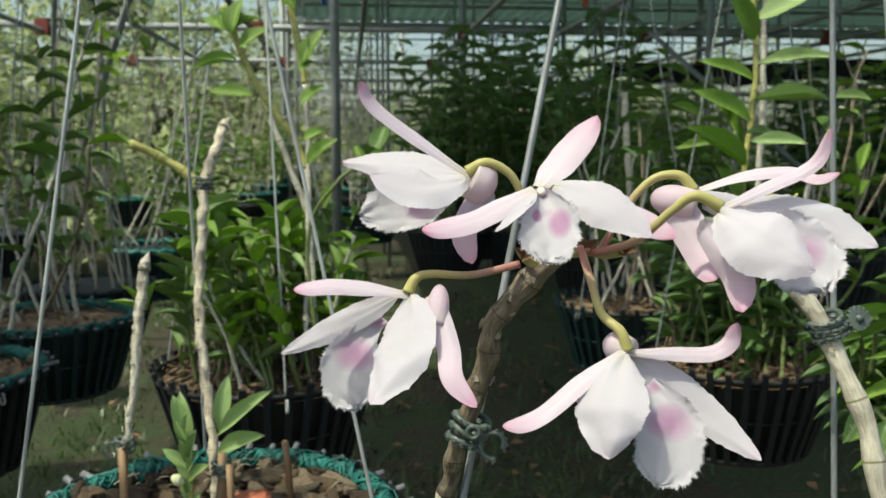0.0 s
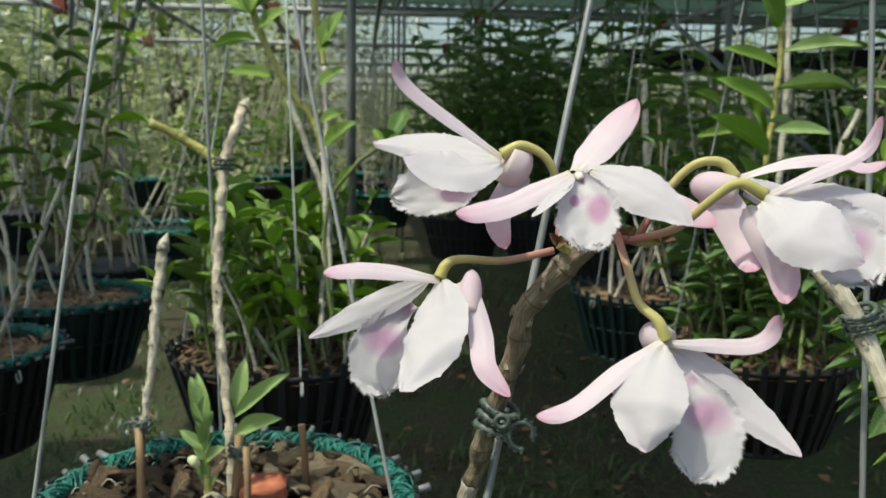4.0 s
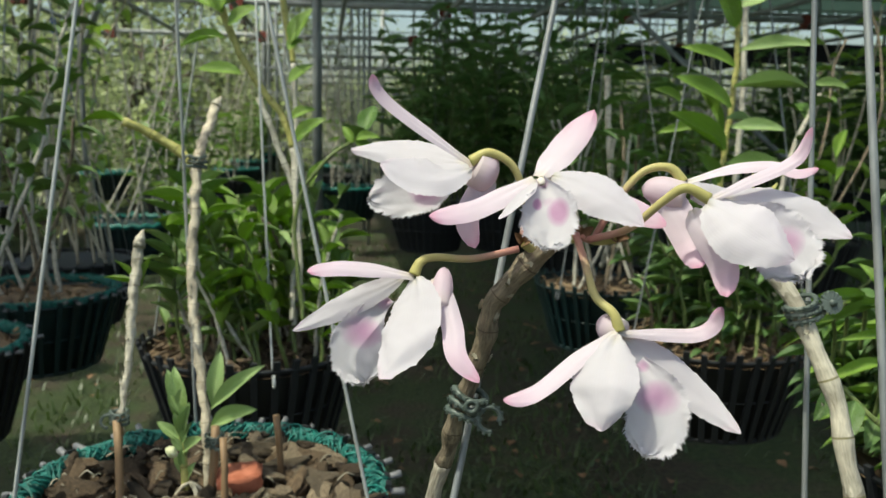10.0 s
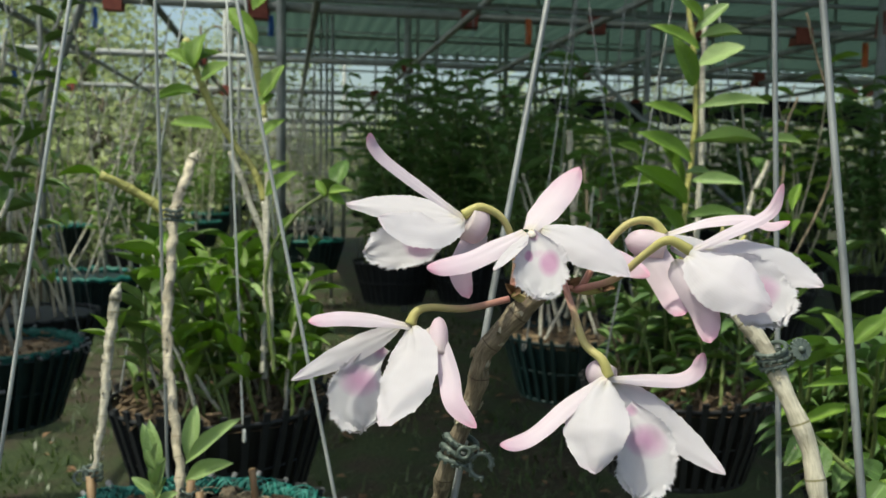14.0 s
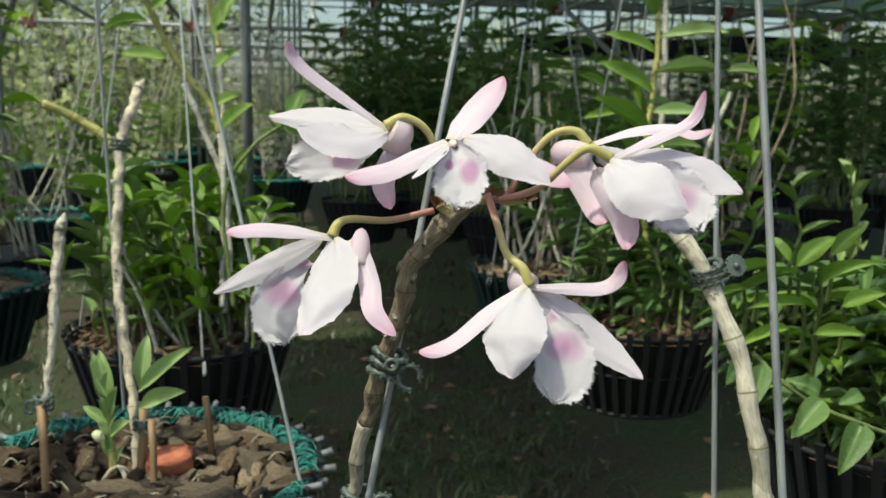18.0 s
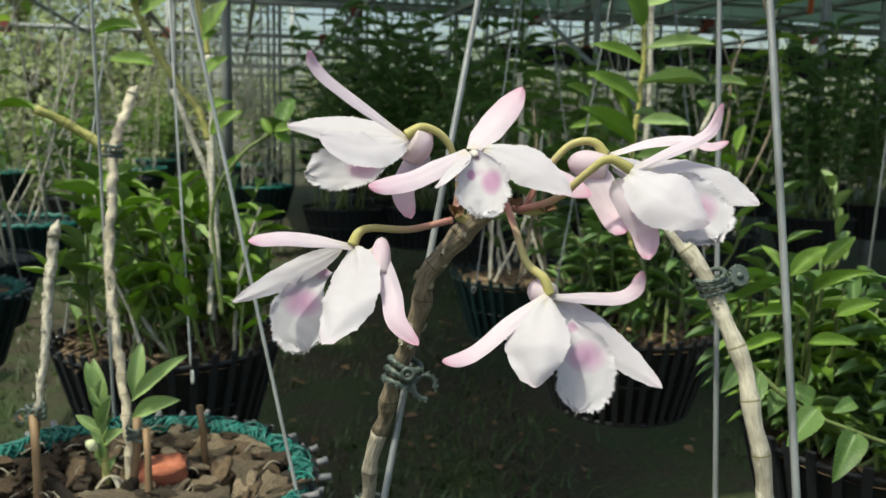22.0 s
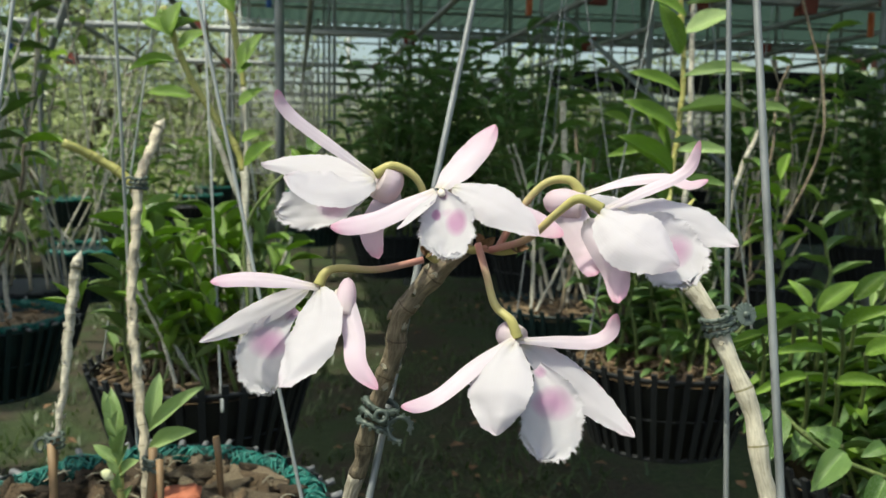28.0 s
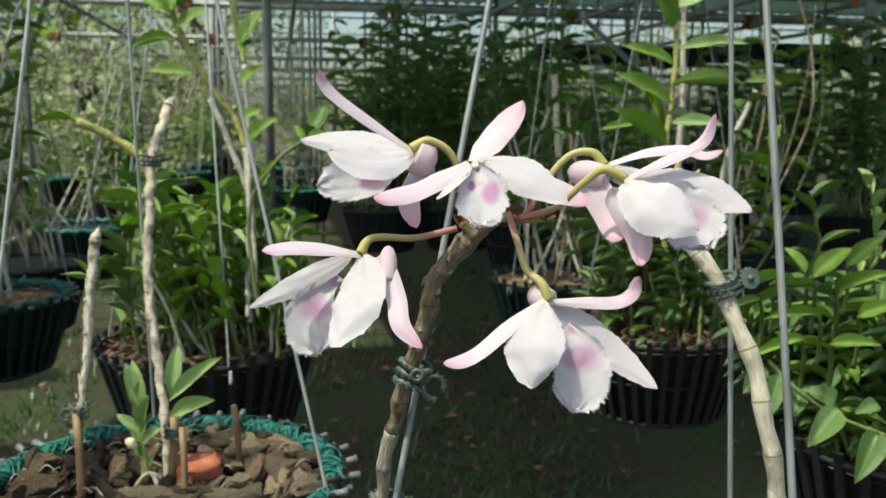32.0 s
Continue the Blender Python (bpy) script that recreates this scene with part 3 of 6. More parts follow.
# ---- baskets ----
def basket(loc, r, label, slats=34, mat=None, teal=0, wires=(), apex=1.42, group="hanging baskets", h=0.135, hook_off=0.0, wire_mat=None):
    """A hanging basket of plastic slats on rings, with wires up to a hook. loc: middle of the rim."""
    mat = mat or M_PLASTIC
    c = Vector(loc)
    b = thing("hanging_basket", c - Vector((0, 0, h)), label, "basket", group)
    rb = r * 0.72
    slat = make_mesh("slat", *box_geo((0, 0, 0), (0.0085, 0.0042, 1.0))[:2], mat, False)
    for i in range(slats):
        a = 2 * math.pi * (i + 0.2 * RNG.random()) / slats
        d = Vector((math.cos(a), math.sin(a), 0))
        top, low = c + d * r + Vector((0, 0, 0.003 + 0.004 * RNG.random())), c + d * rb - Vector((0, 0, h))
        z = (top - low)
        y = d - z * (d.dot(z) / z.length_squared)
        y.normalize()
        x = y.cross(z.normalized())
        m = Matrix.Identity(4)
        mid = (top + low) / 2
        for k in range(3):
            m[k][0], m[k][1], m[k][2], m[k][3] = x[k], y[k], z[k], mid[k]
        placed("slat", slat, b, m)
    for f, rr in ((0.05, 0.0030), (0.52, 0.0014), (1.0, 0.004)):
        ring = [c + Vector((math.cos(t), math.sin(t), 0)) * ((r + (rb - r) * f) - 0.002) - Vector((0, 0, h * f)) for t in np.linspace(0, 2 * math.pi, 49)]
        part("ring", tube(ring, rr, 6, caps=False), mat, b)
    # lining inside the slats and the floor of the basket
    V, Fc = [], []
    for j, f in enumerate((0.06, 1.0)):
        for i in range(48):
            t = 2 * math.pi * i / 48
            V.append(c + Vector((math.cos(t), math.sin(t), 0)) * ((r + (rb - r) * f) - 0.008) - Vector((0, 0, h * f)))
    for i in range(48):
        Fc.append((i, (i + 1) % 48, 48 + (i + 1) % 48, 48 + i))
    Fc.append(tuple(range(48, 96)))
    part("lining", (V, Fc), M_LINING if mat is M_PLASTIC else mat, b)
    if teal:
        # twisted net cord laced round the rim
        geos = []
        for turn in range(26):
            line = []
            for i in range(241):
                t = 2 * math.pi * i / 240
                q = turn * 2.1 + i * (0.42 + 0.035 * turn) * (-1) ** turn
                gap = 0.0045 * noise.noise(Vector((i * 0.13, turn * 5.0, r * 30)))
                line.append(c + Vector((math.cos(t), math.sin(t), 0)) * (r - 0.010 + (0.0085 - 0.00016 * turn) * math.cos(q) + gap) + Vector((0, 0, -0.001 + (0.0078 - 0.00014 * turn) * math.sin(q) + gap)))
            geos.append(tube(line, 0.00085, 4, caps=False, wob=0.35))
        part("net_cord", join(*geos), M_NET, b, "teal net cord laced round the rim")
    if teal:
        peg = make_mesh("peg", *tube([(0, 0, 0), (0, 0.6, 0.02), (0, 1, 0.06)], 0.17, 6)[:2], M_PEG)
        for i in range(slats):
            a = 2 * math.pi * (i + 0.5 * RNG.random()) / slats
            placed("peg", peg, b, pose(c.x + (r - 0.006) * math.cos(a), c.y + (r - 0.006) * math.sin(a), c.z - 0.004 + 0.006 * RNG.random(), RNG.uniform(-6, 22), 0, math.degrees(a) - 90) @ Matrix.Scale(RNG.uniform(0.013, 0.019), 4))
    # wires
    top = c + Vector((hook_off, 0, apex - c.z))
    for a in wires:
        d = Vector((math.cos(radians(a)), math.sin(radians(a)), 0))
        end = c + d * (r - 0.004) - Vector((0, 0, 0.012))
        line = [top, top.lerp(end, 0.5), end, end - Vector((0, 0, 0.012)) + d * 0.004, end - Vector((0, 0, 0.008)) + d * 0.012, end + Vector((0, 0, 0.004)) + d * 0.008]
        part("wire", tube([line[0], line[1], *spline(line[2:], 4)], 0.0014, 7), wire_mat or M_WIRE, b)
    if wires:
        bend = [top - Vector((0, 0, 0.01)), top + Vector((0, 0, 0.05)), Vector((top.x, top.y, 1.628))]
        part("hook", tube([*bend, Vector((top.x + 0.006, top.y + 0.006, 1.656))], 0.0016, 7), wire_mat or M_WIRE, b)
    return b


CHIP = []
for k in range(14):
    bm = bmesh.new()
    bmesh.ops.create_icosphere(bm, subdivisions=2 if k < 7 else 3, radius=0.5)
    for v in bm.verts:
        q = v.co.copy()
        for i in range(3):
            q[i] = math.copysign(abs(q[i]) ** 0.55 * 0.62, q[i])
        v.co = q * (1 + 0.75 * noise.noise(q * 2.0 + Vector((k * 7.0, 0, 0))) + 0.3 * noise.noise(q * 6.0 + Vector((0, k * 7.0, 0))) + (0.16 * noise.noise(Vector((q.x * 26, q.y * 5, q.z * 26))) if k > 6 else 0.0))
    me = bpy.data.meshes.new("chip")
    bm.to_mesh(me)
    bm.free()
    me.materials.append(M_BARK)
    me.polygons.foreach_set("use_smooth", [k > 6] * len(me.polygons))
    CHIP.append(me)


def chip_pose(rng, c, r, z, sizes=(0.45, 1.3)):
    a, q = rng.uniform(0, 2 * math.pi), r * math.sqrt(rng.random())
    s = rng.uniform(*sizes)
    m = pose(c[0] + q * math.cos(a), c[1] + q * math.sin(a), z + rng.uniform(-0.009, 0.011), rng.uniform(-48, 48), rng.uniform(-48, 48), rng.uniform(0, 360))
    return m @ Matrix.Diagonal((0.014 * s, 0.029 * s * rng.uniform(0.6, 2.1), 0.009 * s, 1))


def mulch(c, r, z, count, seed, apart=False):
    """Bark chips filling a basket up to z."""
    rng = random.Random(seed)
    if apart:
        t = thing("bark_chips", (c[0], c[1], z), "brown pine bark chips heaped in a hanging basket", "bark")
        V = [(c[0] + r * math.cos(a), c[1] + r * math.sin(a), z - 0.012) for a in np.linspace(0, 2 * math.pi, 33)[:-1]]
        part("bed", (V, [tuple(range(32))]), M_BARK, t)
        for _ in range(count):
            placed("chip", rng.choice(CHIP[7:]), t, chip_pose(rng, c, r * 0.97, z, (0.3, 1.2)))
        return t
    geos = []
    for _ in range(count):
        me, m = rng.choice(CHIP[:7]), chip_pose(rng, c, r * 0.97, z, (0.22, 0.55))
        geos.append(([m @ v.co for v in me.vertices], [tuple(p.vertices) for p in me.polygons], None))
    V = [(c[0] + r * math.cos(a), c[1] + r * math.sin(a), z - 0.010) for a in np.linspace(0, 2 * math.pi, 33)[:-1]]
    geos.append((V, [tuple(range(32))], None))
    ob = part("bark_chips", join(*geos)[:2], M_BARK)
    return tagged(ob, "brown bark chips filling a hanging basket", "bark", kind="stuff")


RIM_A, RIM_B, RIM_C, RIM_D = (-0.175, 0.618, 0.668), (-0.232, 1.105, 0.664), (-0.73, 1.57, 0.63), (-0.70, 1.16, 0.635)
RIM_E, RIM_F, RIM_G, RIM_H = (0.440, 1.26, 0.638), (0.385, 1.78, 0.625), (0.505, 0.70, 0.665), (0.085, 0.385, 0.655)
basket(RIM_A, 0.143, "black slatted hanging basket rimmed with teal net cord", 40, None, 1, (214, -16, 107), 1.40, hook_off=-0.018, wire_mat=M_THIN)
basket(RIM_B, 0.147, "black slatted plastic basket hanging on thin wires", 36, None, 0, (-70, 55, 170), 1.42, wire_mat=M_THIN)
basket(RIM_C, 0.155, "dark hanging basket lined with teal net", 34, M_TEALPOT, 1, (20, 140, 260), 1.42)
basket(RIM_D, 0.140, "black slatted hanging basket with teal lining", 36, None, 1, (-30, 90, 210), 1.42)
basket(RIM_E, 0.150, "black slatted plastic basket with a leafy orchid", 38, None, 0, (-40, 80, 200), 1.42)
basket(RIM_F, 0.150, "dark teal slatted hanging basket in the shade", 34, M_TEALPOT, 0, (-20, 100, 220), 1.42)
basket(RIM_G, 0.130, "black slatted basket under bright leafy canes", 36, None, 0, (70, -10, 285), 1.42)
basket(RIM_H, 0.135, "black slatted basket that carries the flowering orchid", 36, None, 0, (), 1.42)
mulch(RIM_A, 0.132, 0.659, 300, 3, True)
for i, (c, r, n) in enumerate(((RIM_B, 0.138, 420), (RIM_C, 0.14, 120), (RIM_D, 0.13, 140), (RIM_E, 0.14, 380), (RIM_F, 0.14, 90), (RIM_G, 0.12, 60), (RIM_H, 0.125, 60))):
    mulch(c, r, c[2] - 0.006, n, 20 + i)

# ---- the flowering orchid ----
def shell(grid, rows, cols, thick):
    """Front and back sheet of a petal from a grid of (place, normal, edge) rows."""
    V, Fc = [], []
    for side in (0, 1):
        for p, nrm, e in grid:
            V.append(p - nrm * (side * thick * (1 - e)))
    half = rows * cols
    for side in (0, 1):
        for i in range(rows - 1):
            for k in range(cols - 1):
                a = side * half + i * cols + k
                f = (a, a + 1, a + cols + 1, a + cols)
                Fc.append(f if side == 0 else f[::-1])
    return V, Fc


def centre_line(pts, n):
    if len(pts) > 3:
        fine = spline(pts, 24)
        m = len(fine) - 1
        return [fine[round(m * i / n)] for i in range(n + 1)]
    a, m, b = (Vector(p) for p in pts)
    c = 2 * m - (a + b) / 2
    return [a * (1 - s) ** 2 + c * 2 * s * (1 - s) + b * s * s for s in (i / n for i in range(n + 1))]


PETAL_SEED = [0]


def tepal(parent, kind, pts, width, face, cup):
    """A sepal or petal along a curve, width across, its upper side towards face."""
    PETAL_SEED[0] += 1
    seed = Vector((PETAL_SEED[0] * 3.1, 0, 0))
    n, cols = 48, 13
    line = centre_line(pts, n)
    face = Vector(face)
    grid, U = [], []
    for i, c in enumerate(line):
        s = i / n
        t = (line[min(i + 1, n)] - line[max(i - 1, 0)]).normalized()
        side = t.cross(face).normalized()
        nrm = side.cross(t)
        if kind != "petal":
            grow, end = min(1.0, s / 0.34), max(0.0, (s - 0.60) / 0.40)
            root = 0.95 if kind == "lateral" else 0.48
            hw = 0.5 * width * (root + (1 - root) * grow * grow * (3 - 2 * grow)) * (0.05 + 0.95 * max(0.0, 1 - end ** 2.3) ** 0.66)
            if kind == "lateral":
                hw *= min(1.0, 0.30 + 0.70 * math.sin(min(1.0, s / 0.14) * math.pi / 2))
        else:
            hw = 0.5 * width * max(0.16 * (1 - s) ** 2, (max(0.0, math.sin(math.pi * min(1, s ** 0.92 * 0.99 + 0.008)))) ** 0.72)
        for j in range(cols):
            k = 2 * j / (cols - 1) - 1
            wave = (0.065 if kind == "petal" else 0.05) * width * noise.noise(Vector((s * 4.5, k * 1.4, 0)) + seed) * (0.3 + abs(k)) + (0.012 * width * noise.noise(Vector((s * 11, k * 3.5, 4)) + seed) if kind == "petal" else 0)
            rough = 0.0
            if kind == "petal" and abs(k) > 0.95:
                rough = width * (0.05 * noise.noise(Vector((s * 12, k * 5, 2)) + seed) + 0.075 * noise.noise(Vector((s * 30, k * 5, 7)) + seed))
            crease = -0.05 * width * math.exp(-(k / 0.16) ** 2) * (1 - s)
            p = c + side * (hw * k + math.copysign(rough, k)) + nrm * (cup * hw * k * k + wave + crease)
            grid.append((p, nrm, max(abs(k) ** 6, (2 * s - 1) ** 8)))
            U.append((j / (cols - 1), s))
    V, Fc = shell(grid, n + 1, cols, 0.0007)
    return part("petal" if kind == "petal" else "sepal", (V, Fc, U + U), M_PETAL if kind == "petal" else M_SEPAL, parent)


def lip(parent, pts, width, face, roll, mat, column=False):
    """The trumpet shaped lip: rolled to a tube at its base, opening to a fringed blade."""
    PETAL_SEED[0] += 1
    seed = Vector((PETAL_SEED[0] * 5.7, 1, 0))
    n, cols = 64, 27
    line = centre_line(pts, n)
    face = Vector(face)
    grid, U, rim = [], [], []
    for i, c in enumerate(line):
        s = i / n
        t = (line[min(i + 1, n)] - line[max(i - 1, 0)]).normalized()
        side = t.cross(face).normalized()
        nrm = side.cross(t)
        open_ = min(1, s / 0.55)
        hw = 0.56 * width * (0.36 + 0.64 * open_ * open_ * (3 - 2 * open_))
        if s > 0.66:
            hw *= max(0.0, 1 - ((s - 0.66) / 0.34) ** 2.4) ** 0.5 * 0.92 + 0.08
        curl = roll * (1.9 * (1 - s) ** 1.6 + 0.40)
        R = hw / curl
        for j in range(cols):
            k = 2 * j / (cols - 1) - 1
            th = curl * k
            free = max(abs(k) ** 5, max(0.0, (s - 0.6) / 0.4) ** 3) if s > 0.25 else 0.0
            ruff = width * free * (0.028 * math.sin(21 * s + 8 * k + seed.x) + 0.035 * noise.noise(Vector((s * 9, k * 5, 3)) + seed)) + 0.03 * width * noise.noise(Vector((s * 5, k * 2.5, 0)) + seed)
            torn = width * free * (0.07 * noise.noise(Vector((s * 17, k * 8, 1)) + seed) + 0.07 * noise.noise(Vector((s * 55, k * 26, 8)) + seed))
            p = c + side * (R * math.sin(th) + k * torn) + nrm * (R * (1 - math.cos(th)) + ruff - 0.10 * width * s * s) + t * (torn * s * s)
            grid.append((p, nrm, max(abs(k) ** 6, s ** 12)))
            U.append((j / (cols - 1), s))
    V, Fc = shell(grid, n + 1, cols, 0.0006)
    blade = part("lip", (V, Fc, U + U), mat, parent, "white fringed lip with magenta blotches")
    # fringe of short hairs along the free edge
    FV, FF, FU = [], [], []
    edge = [i * cols for i in range(24, n + 1)] + [n * cols + j for j in range(1, cols)] + [i * cols + cols - 1 for i in range(n - 1, 23, -1)]
    mid = line[n // 2]
    rg = random.Random(PETAL_SEED[0])
    for a, b in zip(edge, edge[1:]):
        pa, pb = grid[a][0], grid[b][0]
        for f in (0.1, 0.4, 0.7):
            q = pa.lerp(pb, f)
            w = (pb - pa) * 0.22
            if w.length < 1e-6:
                continue
            out = (q - mid).normalized() * rg.uniform(0.0005, 0.0014) + Vector((rg.uniform(-1, 1), rg.uniform(-1, 1), rg.uniform(-1, 1))) * 0.0003
            k = len(FV)
            FV += [q - w, q + w, q + out, q - grid[a][1] * 0.0004]
            FF += [(k, k + 1, k + 2), (k, k + 2, k + 3), (k + 1, k + 3, k + 2)]
            FU += [(0.5, 0.95)] * 4
    part("fringe", (FV, FF, FU), M_LIP, blade, smooth=False)
    if not column:
        return blade
    # column over the throat
    a, b = Vector(pts[0]), Vector(pts[0]).lerp(Vector(pts[1]), 0.17)
    up = Vector(face) * 0.0012
    part("column", tube(spline([a, a.lerp(b, 0.5) + up * 1.2, b + up], 5), lambda s: 0.0016 - 0.0005 * s, 10, 1), M_COLUMN, parent, "small cream column over the throat")
    return blade


def pedicel(parent, pts):
    part("stalk", tube(spline(pts, 8), lambda s: 0.00135 + 0.0008 * s ** 3, 10, 1), M_PEDICEL, parent, "curved yellow green flower stalk")


def mentum(parent, a, b, r):
    """The blunt chin behind the flower."""
    a, b = Vector(a), Vector(b)
    n = 12
    line = [a.lerp(b, i / n) for i in range(n + 1)]
    part("spur", tube(line, lambda s: r * (0.88 + 0.12 * math.sin(2.5 * s)) * max(0.0, 1 - max(0, (s - 0.35) / 0.65) ** 2.6) ** 0.6 + 0.0002, 16, 1), M_MENTUM, parent)


def flower(label, loc):
    return thing("orchid_flower", loc, label, "flower", "flowers of the spray")


f_low = flower('pale pink orchid flower hanging lowest with magenta lip', (0.0559, 0.2586, 0.8866))
pedicel(f_low, [(0.0455, 0.2826, 0.9160), (0.0480, 0.2747, 0.9059), (0.0502, 0.2669, 0.8967), (0.0552, 0.2615, 0.8921), (0.0574, 0.2604, 0.8863)])
mentum(f_low, (0.0583, 0.2622, 0.8853), (0.0523, 0.2694, 0.8874), 0.0048)
tepal(f_low, 'sepal', [(0.0559, 0.2586, 0.8866), (0.0433, 0.2550, 0.8787), (0.0312, 0.2502, 0.8701), (0.0241, 0.2476, 0.8673), (0.0177, 0.2453, 0.8669)], 0.0069, (-0.40, -0.58, 0.71), -0.2)
tepal(f_low, 'sepal', [(0.0571, 0.2605, 0.8858), (0.0714, 0.2645, 0.8847), (0.0843, 0.2665, 0.8840), (0.0907, 0.2660, 0.8874), (0.0929, 0.2650, 0.8940)], 0.0062, (0.01, -0.60, 0.80), -0.3)
tepal(f_low, 'sepal', [(0.0640, 0.2680, 0.8805), (0.0803, 0.2720, 0.8711), (0.0932, 0.2730, 0.8614)], 0.0060, (0.20, -0.76, 0.62), -0.2)
tepal(f_low, 'petal', [(0.0557, 0.2575, 0.8857), (0.0488, 0.2444, 0.8735), (0.0487, 0.2392, 0.8593)], 0.0215, (-0.47, -0.82, 0.33), -0.25)
tepal(f_low, 'petal', [(0.0593, 0.2615, 0.8840), (0.0771, 0.2620, 0.8703), (0.0965, 0.2500, 0.8547)], 0.0138, (-0.11, -0.77, 0.62), -0.2)
lip(f_low, [(0.0639, 0.2590, 0.8760), (0.0679, 0.2500, 0.8655), (0.0636, 0.2420, 0.8504)], 0.0185, (0.03, -0.90, 0.44), 0.7, M_LIP_LOW)
f_left = flower('white and pink orchid flower on a long stalk facing away', (-0.0113, 0.2776, 0.9010))
pedicel(f_left, [(0.0259, 0.2883, 0.9094), (0.0096, 0.2838, 0.9064), (-0.0041, 0.2806, 0.9072), (-0.0092, 0.2790, 0.9057), (-0.0115, 0.2776, 0.9014)])
tepal(f_left, 'sepal', [(-0.0113, 0.2776, 0.9010), (-0.0243, 0.2746, 0.9038), (-0.0349, 0.2710, 0.9051), (-0.0425, 0.2689, 0.9049), (-0.0470, 0.2663, 0.9041)], 0.0075, (-0.19, -0.57, 0.80), -0.25)
tepal(f_left, 'lateral', [(-0.0049, 0.2770, 0.9004), (-0.0016, 0.2700, 0.8958), (0.0016, 0.2620, 0.8868), (0.0030, 0.2540, 0.8788), (0.0101, 0.2490, 0.8716)], 0.0074, (-0.07, -0.90, 0.44), -0.2)
mentum(f_left, (-0.0019, 0.2690, 0.8917), (-0.0010, 0.2775, 0.9043), 0.0034)
tepal(f_left, 'petal', [(-0.0153, 0.2810, 0.8997), (-0.0334, 0.2840, 0.8900), (-0.0546, 0.2820, 0.8798)], 0.0090, (-0.57, -0.82, 0.02), -0.2)
tepal(f_left, 'petal', [(-0.0112, 0.2765, 0.9008), (-0.0133, 0.2620, 0.8874), (-0.0219, 0.2520, 0.8713)], 0.0210, (-0.46, -0.76, 0.46), -0.25)
lip(f_left, [(-0.0200, 0.2880, 0.8904), (-0.0294, 0.2800, 0.8786), (-0.0285, 0.2740, 0.8639)], 0.0190, (-0.30, -0.93, 0.23), 0.75, M_LIP_LOW)
f_upper = flower('pink orchid flower with long curved upper sepal', (0.0085, 0.2889, 0.9396))
pedicel(f_upper, [(0.0277, 0.2924, 0.9115), (0.0284, 0.2902, 0.9245), (0.0237, 0.2888, 0.9384), (0.0151, 0.2886, 0.9437), (0.0081, 0.2891, 0.9406)])
mentum(f_upper, (0.0091, 0.2907, 0.9385), (0.0175, 0.2930, 0.9344), 0.0072)
tepal(f_upper, 'sepal', [(0.0085, 0.2889, 0.9396), (-0.0061, 0.2892, 0.9498), (-0.0188, 0.2891, 0.9588), (-0.0251, 0.2888, 0.9650), (-0.0270, 0.2878, 0.9704)], 0.0055, (0.20, -0.76, 0.62), -0.2)
tepal(f_upper, 'lateral', [(0.0165, 0.2923, 0.9353), (0.0112, 0.2890, 0.9295), (0.0071, 0.2832, 0.9206), (0.0097, 0.2784, 0.9110)], 0.0087, (0.08, -0.97, 0.24), -0.2)
tepal(f_upper, 'petal', [(0.0079, 0.2857, 0.9386), (-0.0081, 0.2774, 0.9370), (-0.0231, 0.2767, 0.9403)], 0.0192, (-0.20, -0.66, 0.72), -0.2)
tepal(f_upper, 'petal', [(0.0068, 0.2932, 0.9401), (-0.0137, 0.3045, 0.9434), (-0.0361, 0.3095, 0.9434)], 0.0143, (-0.00, -0.70, 0.72), -0.2)
tepal(f_upper, 'sepal', [(0.0080, 0.2946, 0.9363), (-0.0032, 0.3058, 0.9336), (-0.0162, 0.3136, 0.9336)], 0.0074, (-0.01, -0.78, 0.63), -0.2)
lip(f_upper, [(0.0068, 0.2986, 0.9349), (-0.0078, 0.2976, 0.9296), (-0.0277, 0.2937, 0.9266)], 0.0154, (-0.18, -0.95, 0.24), 0.6, M_LIP)
f_mid = flower('open orchid flower with two magenta blotches in its lip', (0.0310, 0.2773, 0.9364))
pedicel(f_mid, [(0.0275, 0.2905, 0.9121), (0.0311, 0.2935, 0.9218), (0.0374, 0.2960, 0.9303), (0.0377, 0.2907, 0.9365), (0.0334, 0.2832, 0.9367)])
tepal(f_mid, 'sepal', [(0.0310, 0.2773, 0.9364), (0.0404, 0.2858, 0.9466), (0.0520, 0.2923, 0.9595)], 0.0125, (-0.40, -0.68, 0.61), -0.25)
tepal(f_mid, 'sepal', [(0.0296, 0.2774, 0.9356), (0.0204, 0.2738, 0.9312), (0.0100, 0.2694, 0.9265), (0.0010, 0.2662, 0.9243), (-0.0065, 0.2640, 0.9236)], 0.0091, (-0.31, -0.71, 0.63), -0.25)
tepal(f_mid, 'sepal', [(0.0347, 0.2807, 0.9347), (0.0586, 0.2806, 0.9276), (0.0748, 0.2733, 0.9202)], 0.0096, (-0.02, -0.85, 0.53), -0.2)
tepal(f_mid, 'petal', [(0.0357, 0.2768, 0.9369), (0.0504, 0.2680, 0.9315), (0.0640, 0.2607, 0.9214)], 0.0159, (-0.01, -0.78, 0.62), -0.25)
tepal(f_mid, 'petal', [(0.0297, 0.2752, 0.9348), (0.0226, 0.2672, 0.9295), (0.0162, 0.2590, 0.9234)], 0.0098, (-0.78, -0.56, 0.28), -0.2)
lip(f_mid, [(0.0315, 0.2755, 0.9347), (0.0334, 0.2660, 0.9263), (0.0306, 0.2575, 0.9152)], 0.0170, (-0.12, -0.87, 0.48), 0.95, M_LIP_TWO, True)
f_right = flower('white orchid flower seen from its side with folded petals', (0.0863, 0.2641, 0.9301))
